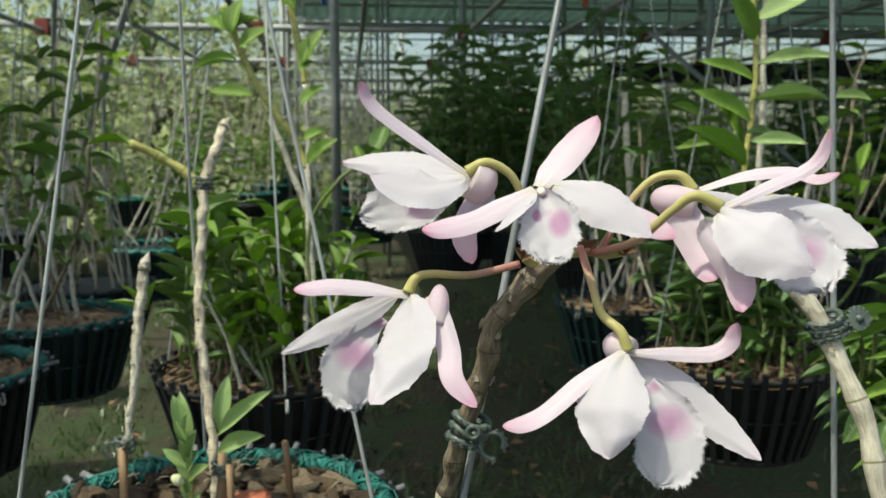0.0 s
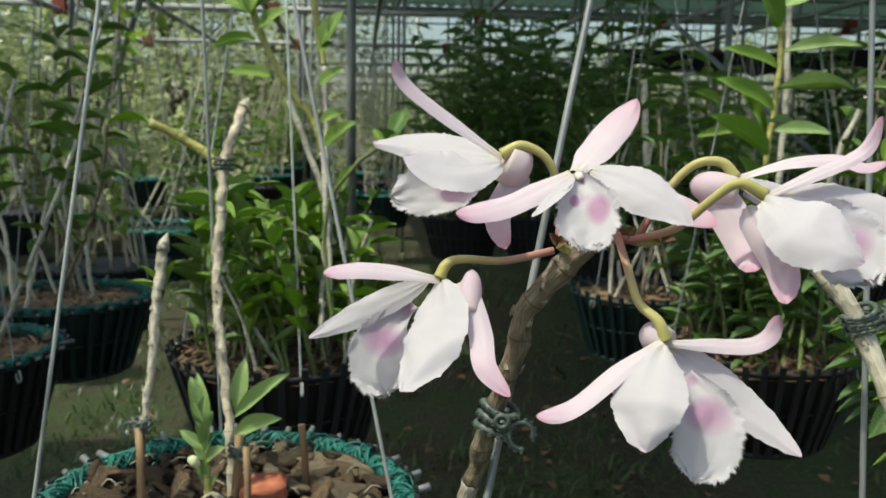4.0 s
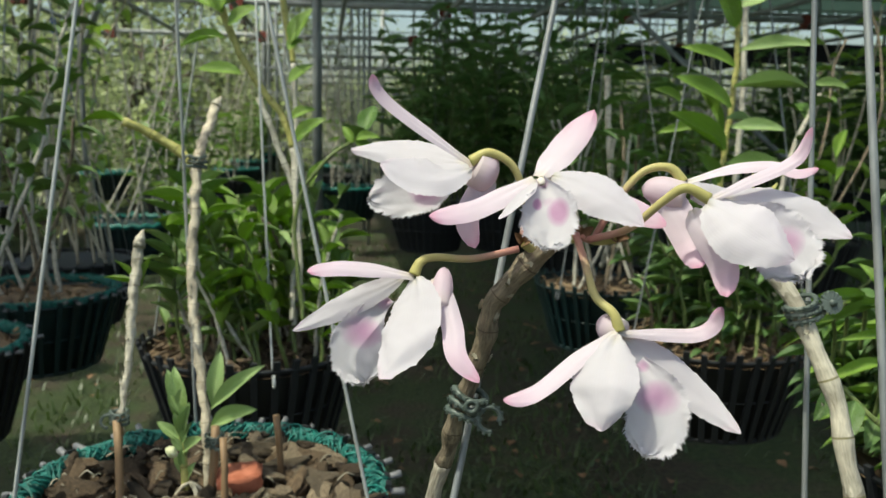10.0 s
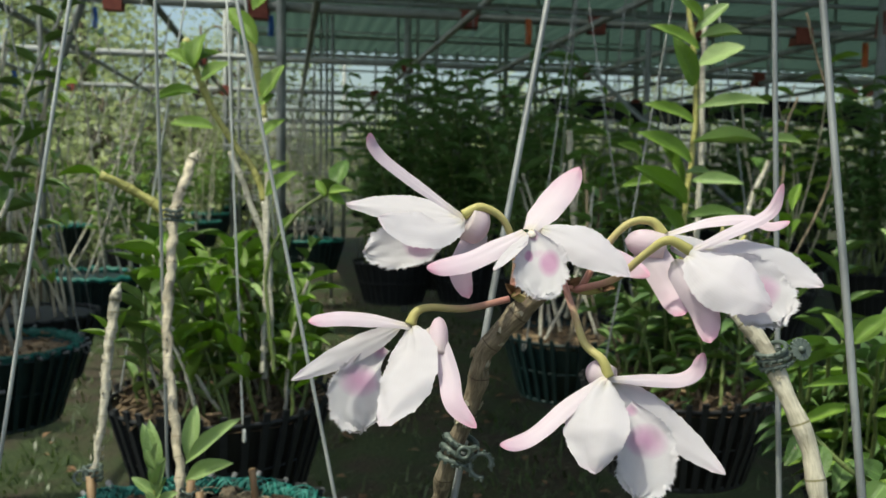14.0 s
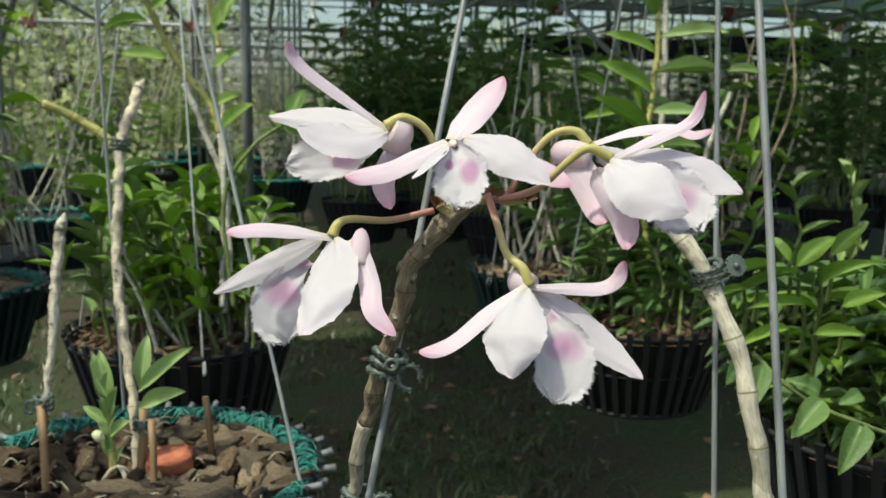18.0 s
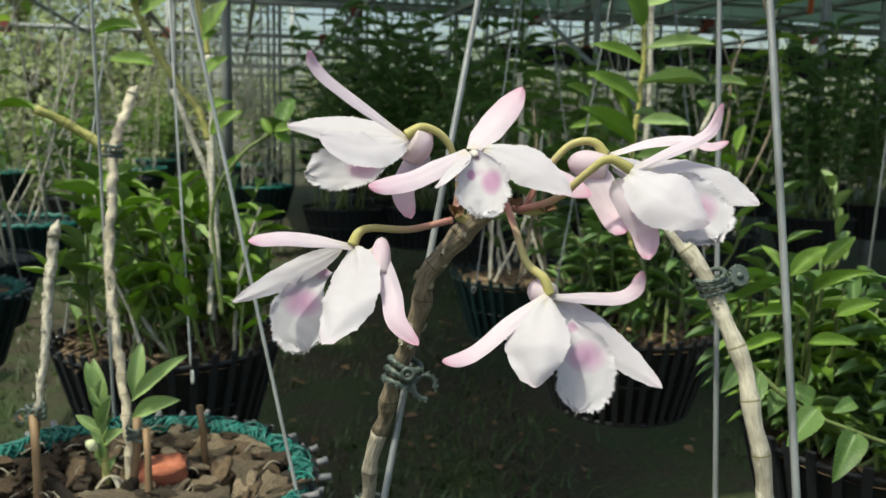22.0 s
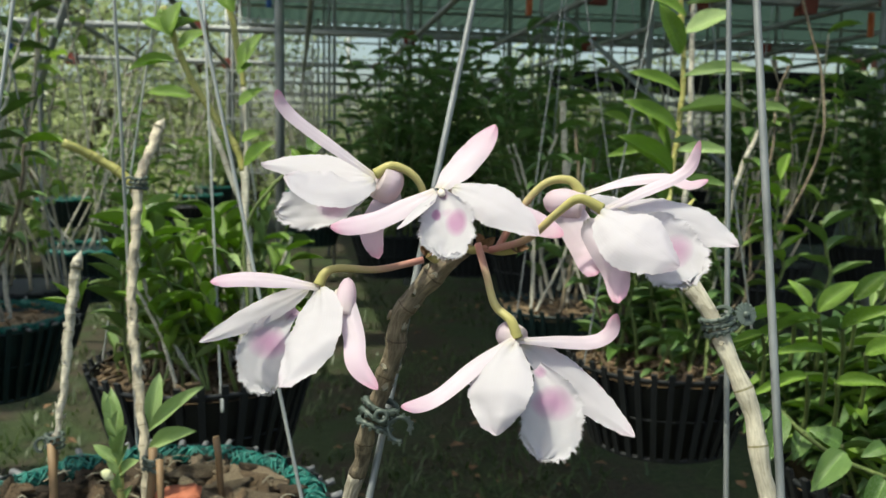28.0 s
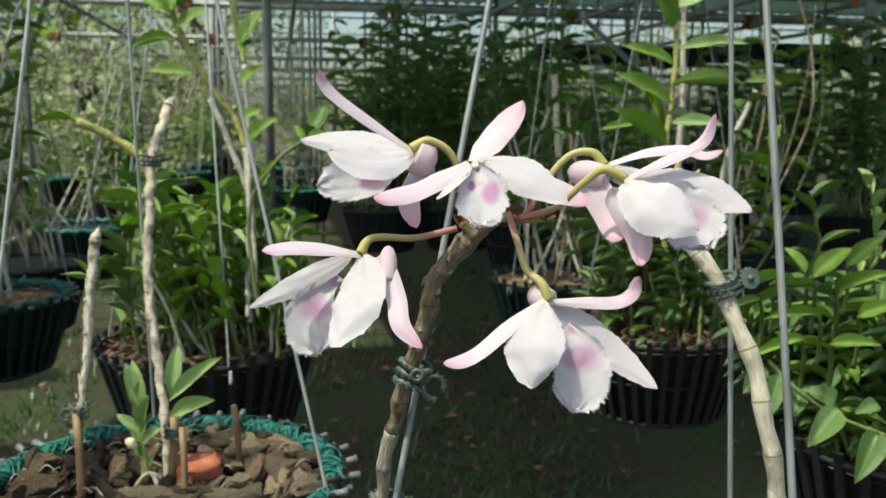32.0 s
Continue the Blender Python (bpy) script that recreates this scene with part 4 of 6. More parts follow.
pedicel(f_right, [(0.0499, 0.2818, 0.9140), (0.0623, 0.2748, 0.9190), (0.0718, 0.2689, 0.9289), (0.0784, 0.2657, 0.9339), (0.0863, 0.2652, 0.9305)])
tepal(f_right, 'sepal', [(0.0850, 0.2645, 0.9296), (0.0998, 0.2680, 0.9358), (0.1131, 0.2700, 0.9415), (0.1186, 0.2700, 0.9462), (0.1213, 0.2700, 0.9546)], 0.0046, (-0.00, -0.71, 0.71), -0.2)
tepal(f_right, 'lateral', [(0.0814, 0.2673, 0.9267), (0.0852, 0.2626, 0.9186), (0.0896, 0.2586, 0.9095), (0.0892, 0.2502, 0.9004)], 0.0103, (-0.68, -0.46, 0.57), -0.3)
tepal(f_right, 'petal', [(0.0845, 0.2623, 0.9296), (0.0932, 0.2478, 0.9224), (0.1063, 0.2418, 0.9140)], 0.0214, (-0.17, -0.86, 0.48), -0.3)
tepal(f_right, 'petal', [(0.0925, 0.2685, 0.9304), (0.1155, 0.2669, 0.9263), (0.1328, 0.2595, 0.9189)], 0.0160, (-0.02, -0.88, 0.48), -0.2)
lip(f_right, [(0.0898, 0.2664, 0.9274), (0.1034, 0.2592, 0.9187), (0.1117, 0.2476, 0.9090)], 0.0235, (0.08, -0.90, 0.44), 0.7, M_LIP_END)
f_rear = flower('pink tinged orchid flower half hidden behind another', (0.0843, 0.2864, 0.9344))
pedicel(f_rear, [(0.0531, 0.2893, 0.9129), (0.0616, 0.2904, 0.9277), (0.0708, 0.2907, 0.9379), (0.0795, 0.2888, 0.9394), (0.0842, 0.2875, 0.9344)])
mentum(f_rear, (0.0845, 0.2857, 0.9298), (0.0705, 0.2919, 0.9320), 0.0054)
tepal(f_rear, 'sepal', [(0.0843, 0.2864, 0.9344), (0.1000, 0.2842, 0.9398), (0.1136, 0.2806, 0.9414), (0.1206, 0.2763, 0.9391), (0.1264, 0.2738, 0.9407)], 0.0059, (-0.09, -0.59, 0.80), -0.25)
tepal(f_rear, 'lateral', [(0.0762, 0.2902, 0.9320), (0.0803, 0.2834, 0.9241), (0.0846, 0.2764, 0.9148), (0.0846, 0.2641, 0.9076)], 0.0125, (-0.54, -0.60, 0.59), -0.25)
tepal(f_rear, 'petal', [(0.0868, 0.2897, 0.9313), (0.1004, 0.2958, 0.9290), (0.1144, 0.2951, 0.9225)], 0.0133, (0.00, -0.69, 0.72), -0.2)
tepal(f_rear, 'petal', [(0.0857, 0.2810, 0.9244), (0.0967, 0.2780, 0.9180), (0.1090, 0.2760, 0.9150)], 0.0125, (-0.22, -0.85, 0.48), -0.2)
lip(f_rear, [(0.0885, 0.2912, 0.9291), (0.1062, 0.2915, 0.9210), (0.1180, 0.2880, 0.9150)], 0.0170, (0.08, -0.85, 0.53), 1.0, M_LIP)
CANE_MAIN = [(-0.0060, 0.3229, 0.7707), (-0.0038, 0.3188, 0.7862), (-0.0028, 0.3166, 0.8003), (0.0009, 0.3136, 0.8175), (0.0047, 0.3095, 0.8346), (0.0081, 0.3069, 0.8473), (0.0114, 0.3041, 0.8592), (0.0159, 0.3013, 0.8714), (0.0171, 0.2981, 0.8856), (0.0220, 0.2955, 0.8927), (0.0280, 0.2928, 0.9006), (0.0344, 0.2901, 0.9088), (0.0396, 0.2883, 0.9146)]
CANE_SIDE = [(0.2114, 0.3703, 0.7301), (0.2062, 0.3724, 0.7538), (0.2047, 0.3761, 0.7779), (0.2003, 0.3797, 0.7984), (0.1953, 0.3862, 0.8241), (0.1896, 0.3927, 0.8425), (0.1831, 0.3989, 0.8581), (0.1746, 0.4066, 0.8752), (0.1650, 0.4153, 0.8910), (0.1585, 0.4209, 0.9028)]
ROD_MAIN = [(0.0477, 0.3735, 1.0020), (0.0025, 0.3046, 0.7924)]
ROD_NEAR = [(0.1559, 0.3078, 0.9971), (0.1524, 0.2532, 0.8102)]
ROD_SIDE = [(0.2050, 0.4628, 1.0199), (0.1986, 0.4116, 0.7363)]
CLIP_MAIN = (0.0093, 0.3044, 0.8456)
CLIP_LOW = (-0.0026, 0.3178, 0.7807)
CLIP_SIDE = (0.1831, 0.3997, 0.8635)
SPUR_L = (0.0279, 0.2903, 0.9113)
SPUR_R = (0.0476, 0.2842, 0.9146)
SPUR_R2 = (0.0596, 0.2826, 0.9144)
STALK = [(-0.1763, 0.6359, 0.6477), (-0.1796, 0.6460, 0.7060), (-0.1875, 0.6635, 0.7478), (-0.1965, 0.6812, 0.7909), (-0.2019, 0.6991, 0.8354), (-0.2011, 0.7113, 0.8771), (-0.2026, 0.7284, 0.9167), (-0.2004, 0.7528, 0.9404), (-0.1967, 0.7775, 0.9665)]
STALK_TWIG = [(-0.2034, 0.7270, 0.9086), (-0.2207, 0.7304, 0.9274), (-0.2436, 0.7279, 0.9413), (-0.2619, 0.7195, 0.9504)]
STUB = [(-0.2345, 0.6011, 0.6492), (-0.2387, 0.6132, 0.6897), (-0.2377, 0.6199, 0.7284), (-0.2340, 0.6322, 0.7700), (-0.2338, 0.6438, 0.8079), (-0.2310, 0.6572, 0.8560)]
STICK_A = [(-0.1205, 0.6489, 0.6671), (-0.1239, 0.6477, 0.7187)]
STICK_B = [(-0.1502, 0.5772, 0.6621), (-0.1537, 0.5925, 0.7209)]
STICK_C = [(-0.2312, 0.5932, 0.6622), (-0.2375, 0.6096, 0.7275)]
STICK_D = [(-0.1702, 0.6178, 0.6609), (-0.1664, 0.6227, 0.7185)]
B_CANE_1 = [(-0.1567, 1.0385, 0.7105), (-0.1697, 1.0855, 0.8464), (-0.1771, 1.1043, 0.9175), (-0.1916, 1.1096, 0.9607), (-0.2134, 1.1127, 0.9859), (-0.2337, 1.1167, 1.0184), (-0.2496, 1.1197, 1.0436), (-0.2700, 1.1262, 1.0961), (-0.2816, 1.1299, 1.1264)]
B_CANE_2 = [(-0.1687, 1.0466, 0.6942), (-0.1684, 1.0937, 0.8311), (-0.1843, 1.1007, 0.8887), (-0.2025, 1.1065, 0.9355), (-0.2206, 1.1121, 0.9809)]
B_CANE_3 = [(-0.1690, 1.0279, 0.7058), (-0.1703, 1.0712, 0.8120), (-0.1727, 1.1069, 0.9391), (-0.1771, 1.1175, 1.0256), (-0.1887, 1.1255, 1.0904), (-0.2025, 1.1335, 1.1552)]
B_CANE_4 = [(-0.1507, 0.9985, 0.7128), (-0.1624, 1.0241, 0.8386), (-0.1306, 1.0215, 0.8998), (-0.0969, 1.0248, 0.9266), (-0.0739, 1.0065, 0.9414)]
E_CANE_1 = [(0.4738, 1.2500, 0.6272), (0.4575, 1.2484, 0.6963), (0.4389, 1.2507, 0.7973), (0.4371, 1.2518, 0.8885), (0.4478, 1.2619, 0.9704), (0.4569, 1.2729, 1.0604), (0.4544, 1.2830, 1.1423), (0.4462, 1.2930, 1.2241)]
E_CANE_2 = [(0.4854, 1.2695, 0.6222), (0.4798, 1.3039, 0.7381), (0.4896, 1.3330, 0.8933), (0.4966, 1.3459, 0.9978), (0.4984, 1.3608, 1.1197), (0.5054, 1.3758, 1.2417)]
E_CANE_3 = [(0.5054, 1.2999, 0.6233), (0.5486, 1.3368, 0.7598), (0.5929, 1.3753, 0.9095), (0.6428, 1.3976, 1.0086)]
E_CANE_4 = [(0.6787, 1.3824, 1.2355), (0.6952, 1.3770, 1.1700), (0.7193, 1.3577, 1.0571), (0.6885, 1.3193, 0.9189)]
E_CANE_5 = [(0.6667, 1.3731, 1.0953), (0.6476, 1.3700, 1.0393), (0.6267, 1.3424, 0.9184)]
TAN_CANE = [(0.4323, 1.9372, 0.7264), (0.4220, 1.9576, 0.8924), (0.4130, 1.9787, 1.0648)]
B_LEAF_A = (((-0.2393, 1.0904, 1.0106), (-0.2905, 1.0734, 1.0183), 0.0218), ((-0.2593, 1.0945, 1.0540), (-0.3231, 1.0876, 1.0541), 0.0174), ((-0.2549, 1.0954, 1.0700), (-0.2180, 1.0854, 1.0962), 0.0247), ((-0.2649, 1.0972, 1.0873), (-0.2574, 1.1004, 1.1380), 0.0247), ((-0.2620, 1.0969, 1.0852), (-0.2856, 1.1211, 1.1280), 0.0203), ((-0.2664, 1.0973, 1.0888), (-0.2340, 1.1182, 1.1220), 0.0218), ((-0.2664, 1.0974, 1.0902), (-0.3079, 1.1212, 1.1133), 0.0189))
B_LEAF_B = (((-0.1716, 1.0810, 0.9250), (-0.1328, 1.0615, 0.9597), 0.0247), ((-0.1744, 1.0833, 0.9547), (-0.1467, 1.0833, 0.9742), 0.0174), ((-0.1784, 1.0867, 1.0003), (-0.1493, 1.0871, 1.0263), 0.0189), ((-0.1797, 1.0897, 1.0408), (-0.1636, 1.0901, 1.0582), 0.0174), ((-0.1767, 1.0901, 1.0495), (-0.1518, 1.0922, 1.0958), 0.0247), ((-0.1850, 1.0954, 1.1176), (-0.2267, 1.1015, 1.1756), 0.0261), ((-0.1898, 1.0987, 1.1610), (-0.1570, 1.0999, 1.2015), 0.0261), ((-0.0855, 0.9769, 0.9322), (-0.0577, 0.9762, 0.9413), 0.0132), ((-0.0855, 0.9768, 0.9309), (-0.0644, 0.9751, 0.9203), 0.0132), ((-0.0888, 0.9769, 0.9289), (-0.1012, 0.9790, 0.9506), 0.0106))
E_LEAF_L = (((0.4273, 1.2061, 0.9810), (0.3440, 1.1835, 1.0289), 0.0313), ((0.4204, 1.2021, 0.9193), (0.3333, 1.1803, 0.9759), 0.0297), ((0.4310, 1.2100, 1.0386), (0.3541, 1.2060, 1.0708), 0.0231), ((0.4152, 1.1991, 0.8741), (0.3794, 1.1941, 0.9198), 0.0231), ((0.4296, 1.2139, 1.0921), (0.3930, 1.1905, 1.1613), 0.0330), ((0.3769, 1.2795, 0.9909), (0.3379, 1.2828, 1.0101), 0.0174), ((0.4365, 1.2173, 1.1455), (0.3659, 1.2237, 1.1868), 0.0214), ((0.4400, 1.2201, 1.1867), (0.4073, 1.2240, 1.2196), 0.0198), ((0.4137, 1.2549, 0.9519), (0.3366, 1.2584, 0.9478), 0.0189), ((0.4181, 1.2042, 0.9481), (0.3840, 1.2413, 1.0220), 0.0165))
E_LEAF_R = (((0.4360, 1.2112, 1.0592), (0.5316, 1.1775, 1.0751), 0.0231), ((0.4308, 1.2080, 1.0098), (0.5335, 1.1931, 1.0133), 0.0198), ((0.4272, 1.2041, 0.9522), (0.4964, 1.1708, 0.9563), 0.0231), ((0.4219, 1.2005, 0.8988), (0.4921, 1.1675, 0.9065), 0.0198), ((0.4347, 1.2157, 1.1209), (0.4918, 1.1850, 1.1522), 0.0363), ((0.5597, 1.2522, 1.0157), (0.6083, 1.2296, 1.0131), 0.0172), ((0.4317, 1.2193, 1.1702), (0.4814, 1.2203, 1.2195), 0.0247), ((0.4382, 1.2184, 1.1620), (0.5017, 1.2160, 1.1717), 0.0214), ((0.4190, 1.2053, 0.9646), (0.4909, 1.2520, 0.9646), 0.0165))
G_TOP = (((0.3302, 0.5801, 0.8352), (0.3552, 0.5725, 0.8659), 0.0148), ((0.3107, 0.5816, 0.8351), (0.2450, 0.5656, 0.8291), 0.0096), ((0.3302, 0.5793, 0.8300), (0.2527, 0.5542, 0.8244), 0.0078), ((0.3673, 0.5983, 0.8407), (0.3884, 0.5905, 0.8678), 0.0135), ((0.3237, 0.5811, 0.8386), (0.3121, 0.5854, 0.8618), 0.0087), ((0.2844, 0.5713, 0.8197), (0.2576, 0.5631, 0.8183), 0.0069), ((0.2976, 0.5819, 0.8298), (0.3200, 0.5609, 0.8370), 0.0078), ((0.3475, 0.5769, 0.8224), (0.3621, 0.5393, 0.8505), 0.0122), ((0.3241, 0.5565, 0.8094), (0.2853, 0.5411, 0.8218), 0.0084), ((0.3423, 0.5355, 0.8140), (0.3588, 0.5163, 0.8303), 0.0123), ((0.3014, 0.5363, 0.7976), (0.2599, 0.5194, 0.7984), 0.0090), ((0.3218, 0.5341, 0.7937), (0.3468, 0.5132, 0.8028), 0.0106))
G_HEART = (((0.3169, 0.5084, 0.7537), (0.2900, 0.4971, 0.7318), 0.0182), ((0.3444, 0.5039, 0.7378), (0.3212, 0.4863, 0.7094), 0.0190), ((0.2811, 0.5245, 0.7753), (0.2659, 0.5111, 0.7452), 0.0145), ((0.3195, 0.5186, 0.7556), (0.3003, 0.5218, 0.7674), 0.0153), ((0.3492, 0.5161, 0.7550), (0.3287, 0.5072, 0.7518), 0.0113), ((0.2728, 0.5356, 0.7772), (0.2545, 0.5248, 0.7632), 0.0139), ((0.3012, 0.5310, 0.7612), (0.2881, 0.5194, 0.7443), 0.0139))
G_RUNNER = [(0.2769, 0.5358, 0.7813), (0.2922, 0.5220, 0.7642), (0.3156, 0.5127, 0.7481), (0.3424, 0.5041, 0.7382), (0.3700, 0.5005, 0.7285)]


plant = thing("flowering_orchid", (RIM_H[0], RIM_H[1], RIM_H[2]), "leafless orchid with grey canes tied to wires", "orchid")


def toward(base, pts):
    """Carries a cane on from its seen foot down into the basket."""
    p0, b = Vector(pts[0]), Vector(base)
    return [b, b.lerp(p0, 0.45) + Vector((0, -0.006, 0)), *pts]


main_line = toward((0.045, 0.375, 0.648), CANE_MAIN)
part("cane", cane_geo(main_line[:6], 0.0022, 0.0032, 0.0185, 20, 0.20), M_CANE_LOW, plant, "pale grey lower cane in papery sheath")
part("cane", cane_geo(main_line[5:], 0.0032, 0.0043, 0.0165, 20, 0.24), M_CANE, plant, "grey brown jointed cane with peeling sheaths")
side_line = toward((0.165, 0.385, 0.648), CANE_SIDE)
part("cane", cane_geo(side_line, 0.0048, 0.0045, 0.030, 16, 0.05, True), M_CANE_PALE, plant, "pale straw coloured jointed cane")


def peel(parent, line, count, seed, r):
    """Torn scraps of dry sheath standing off the cane."""
    rg = random.Random(seed)
    pts = spline(line, 6)
    geos = []
    for _ in range(count):
        i = rg.randrange(len(pts) // 3, len(pts) - 2)
        c, t = pts[i], (pts[i + 1] - pts[i]).normalized()
        a = rg.uniform(0, 6.28)
        d = Vector((math.cos(a), math.sin(a), 0.1))
        d = (d - t * d.dot(t)).normalized()
        w = t.cross(d) * rg.uniform(0.0008, 0.0018)
        q = c + d * r
        L = rg.uniform(0.002, 0.006)
        e = q + t * L * 0.9 + d * L * 0.22
        V = [q - w, q + w, q + t * L * 0.4 + w + d * 0.0004, q + t * L * 0.4 - w + d * 0.0004, e + w * 0.4, e - w * 0.4, q + d * 0.0006]
        geos.append((V, [(0, 1, 2, 3), (3, 2, 4, 5), (0, 6, 1), (6, 2, 1), (6, 0, 3)], [(0.3, 0.4)] * 7))
    part("sheath_scrap", join(*geos), M_CANE_PALE, parent, "torn papery scraps of sheath", kind="stuff")


peel(plant, CANE_MAIN, 46, 5, 0.0037)
peel(plant, CANE_SIDE, 10, 6, 0.0060)
# spurs that the flower stalks grow from
for a, b in ((Vector(SPUR_L), Vector(CANE_MAIN[-2])), (Vector(SPUR_R), Vector(CANE_MAIN[-1])), (Vector(SPUR_R2), Vector(SPUR_R))):
    part("flower_spur", tube(spline([b, b.lerp(a, 0.5) + Vector((0, -0.001, -0.001)), a], 5), lambda s: 0.0014 + 0.0003 * s, 9, 1), M_PEDICEL, plant, "short reddish flower spur")
for q in (SPUR_L, SPUR_R2, SPUR_R):
    rg = random.Random(q[0])
    for k in range(3):
        d = Vector((rg.uniform(-1, 1), rg.uniform(-1, 0.2), rg.uniform(0, 1))).normalized()
        placed("bract", LEAVES_DRY[3], plant, leaf_pose(Vector(q), d, (0, -1, 0.3), 0.006, 0.0035), "tiny dry brown bract")
top = Vector(CANE_MAIN[-1])
part("cane_tip", tube([top - Vector((0, 0, 0.002)), top + Vector((0.0012, 0, 0.004)), top + Vector((0.002, 0.001, 0.008))], lambda s: 0.0046 * (1 - 0.55 * s), 12, 1, True, 0.3), M_CANE_OLD, plant, "dry broken tip of the cane")
# buds on the pale cane's end
tip = Vector(CANE_SIDE[-1])
for k, (dx, dy, dz, L) in enumerate(((0.010, 0.004, 0.012, 0.014), (0.004, 0.006, 0.016, 0.012))):
    e = tip + Vector((dx, dy, dz))
    part("bud", tube(spline([tip, tip.lerp(e, 0.5) + Vector((0, -0.002, 0)), e, e + Vector((dx, dy, dz)).normalized() * L], 6), lambda s: 0.0006 + 0.0013 * max(0, math.sin(math.pi * min(1, max(0, (s - 0.45) / 0.56)))), 10, 1), M_CANE_GREEN, plant, "closed green flower bud")


# the wires that carry its basket
def rod(name, seen, rim, label, r=0.00155):
    a, b = Vector(seen[0]), Vector(seen[1])
    up = a + (a - b).normalized() * 0.35
    rim = b + (b - a) * ((b.z - rim[2]) / (a.z - b.z))
    hook = Vector((0.085, 0.40, 1.645))
    t = thing(name, rim, label, "wire", "wires of the flowering basket")
    part("shaft", tube([rim, b, a, up, hook], r, 10, caps=True), M_WIRE, t)
    ring = [Vector(rim) + Vector((0.006 * math.cos(q), 0, 0.006 * math.sin(q) - 0.006)) for q in np.linspace(0.2, 5.8, 17)]
    part("hook", tube(ring, r * 0.9, 7), M_WIRE, t)
    return t


rod("hanging_wire", ROD_MAIN, (-0.04, 0.34, 0.652), "grey galvanised wire tied to the flowering cane")
rod("hanging_wire", ROD_NEAR, (0.128, 0.258, 0.652), "thick grey galvanised wire in front of the leaves")
rod("hanging_wire", ROD_SIDE, (0.195, 0.46, 0.652), "grey galvanised wire beside the pale cane")


def plant_clip(loc, axis, r, disc=(0.010, -0.004, 0.002), loop=True):
    """A ribbed plastic tie wound round cane and wire, ending in a toothed disc."""
    c, axis = Vector(loc), Vector(axis).normalized()
    t = thing("plant_clip", c, "grey green ribbed plastic plant tie round a cane", "clip", "plant ties")
    a = axis.cross(Vector((0, 1, 0))).normalized()
    b = axis.cross(a)
    for k in range(3):
        ring = [c + axis * (0.0042 * (k - 1) + 0.0010 * math.sin(q * 1.5 + k)) + (a * math.cos(q) * (r + 0.0012) + b * math.sin(q) * (r + 0.0006)) for q in np.linspace(0, 2 * math.pi, 33)]
        part("band", tube(ring, 0.0013, 7, caps=False), M_CLIP, t)
        beads = []
        for q in np.linspace(0, 2 * math.pi, 15)[:-1]:
            p = c + axis * 0.0042 * (k - 1) + (a * math.cos(q) + b * math.sin(q)) * (r + 0.0023)
            beads.append(box_geo(p, (0.0012, 0.0012, 0.0012)))
        part("ribs", join(*beads), M_CLIP, t, smooth=False)
    d = c + Vector(disc)
    if loop:
        # loose toothed end of the strap, bent to a loop
        turn = [d + Vector((0.0044 * math.cos(q) - 0.001, 0.0015 * math.sin(q) - 0.0012 * q / 6, 0.0038 * math.sin(q) - 0.0003 * q)) for q in np.linspace(-0.6, 5.0, 26)]
        band = part("loose_end", tube(turn, 0.0010, 7), M_CLIP, t, "loose toothed end of the tie")
        part("teeth", join(*[box_geo(p + (p - d).normalized() * 0.0010, (0.0010, 0.0018, 0.0010)) for p in turn[::2]]), M_CLIP, band, smooth=False)
        eye = [c + Vector((0.0015 + 0.0022 * math.cos(q), -r - 0.0035, 0.002 + 0.0022 * math.sin(q))) for q in np.linspace(0, 6.283, 15)]
        part("eyelet", tube(eye, 0.0009, 7, caps=False), M_CLIP, t)
        return t
    V, Fc = [d + Vector((0, -0.0016, 0)), d + Vector((0, 0.0016, 0))], []
    N = 32
    for i in range(N):
        q = 2 * math.pi * i / N
        rr = 0.0058 if i % 2 else 0.0049
        for y in (-0.0013, 0.0013):
            V.append(d + Vector((math.cos(q) * rr, y + 0.0015 * math.sin(q), math.sin(q) * rr)))
    for i in range(N):
        j = (i + 1) % N
        Fc += [(2 + 2 * i, 2 + 2 * j, 3 + 2 * j, 3 + 2 * i), (0, 2 + 2 * j, 2 + 2 * i), (1, 3 + 2 * i, 3 + 2 * j)]
    wheel = part("toothed_disc", (V, Fc), M_CLIP, t, smooth=False)
    part("hub", tube([d + Vector((0, -0.0028, 0)), d + Vector((0, 0.002, 0))], 0.0018, 10), M_CLIP, wheel)
    part("strap", tube(spline([c + a * r, c + a * (r + 0.002) + Vector((0.002, -0.003, 0.002)), d], 5), 0.0013, 7), M_CLIP, t)
    return t


plant_clip(CLIP_MAIN, (0.3, 0, 1), 0.0050, (0.0095, -0.004, -0.0035))
plant_clip(CLIP_LOW, (0.15, 0, 1), 0.0052, (0.011, -0.005, 0.001))
plant_clip(CLIP_SIDE, (-0.45, 0, 1), 0.0064, (0.0125, -0.003, 0.005), False)

# ---- basket with the teal rim: canes, sticks, young shoot ----
pa = thing("orchid_plant", (-0.18, 0.63, 0.668), "bare old orchid canes with one young leafy shoot", "orchid")
part("cane", cane_geo(STALK, 0.0034, 0.0042, 0.016, 14, 0.42), M_CANE_TAN, pa, "tall bare straw coloured cane")
part("cane", cane_geo(STALK_TWIG, 0.0042, 0.0036, 0.024, 10, 0.05), M_CANE_GREEN, pa, "yellow green side cane")
part("cane", cane_geo(STUB[:3], 0.0019, 0.0024, 0.0135, 12, 0.35), M_STICK, pa, "thin brown foot of a bare cane")
part("cane", cane_geo(STUB[2:], 0.0023, 0.0043, 0.0135, 14, 0.40), M_CANE_PALE, pa, "short bare cane with flaking pale sheath")
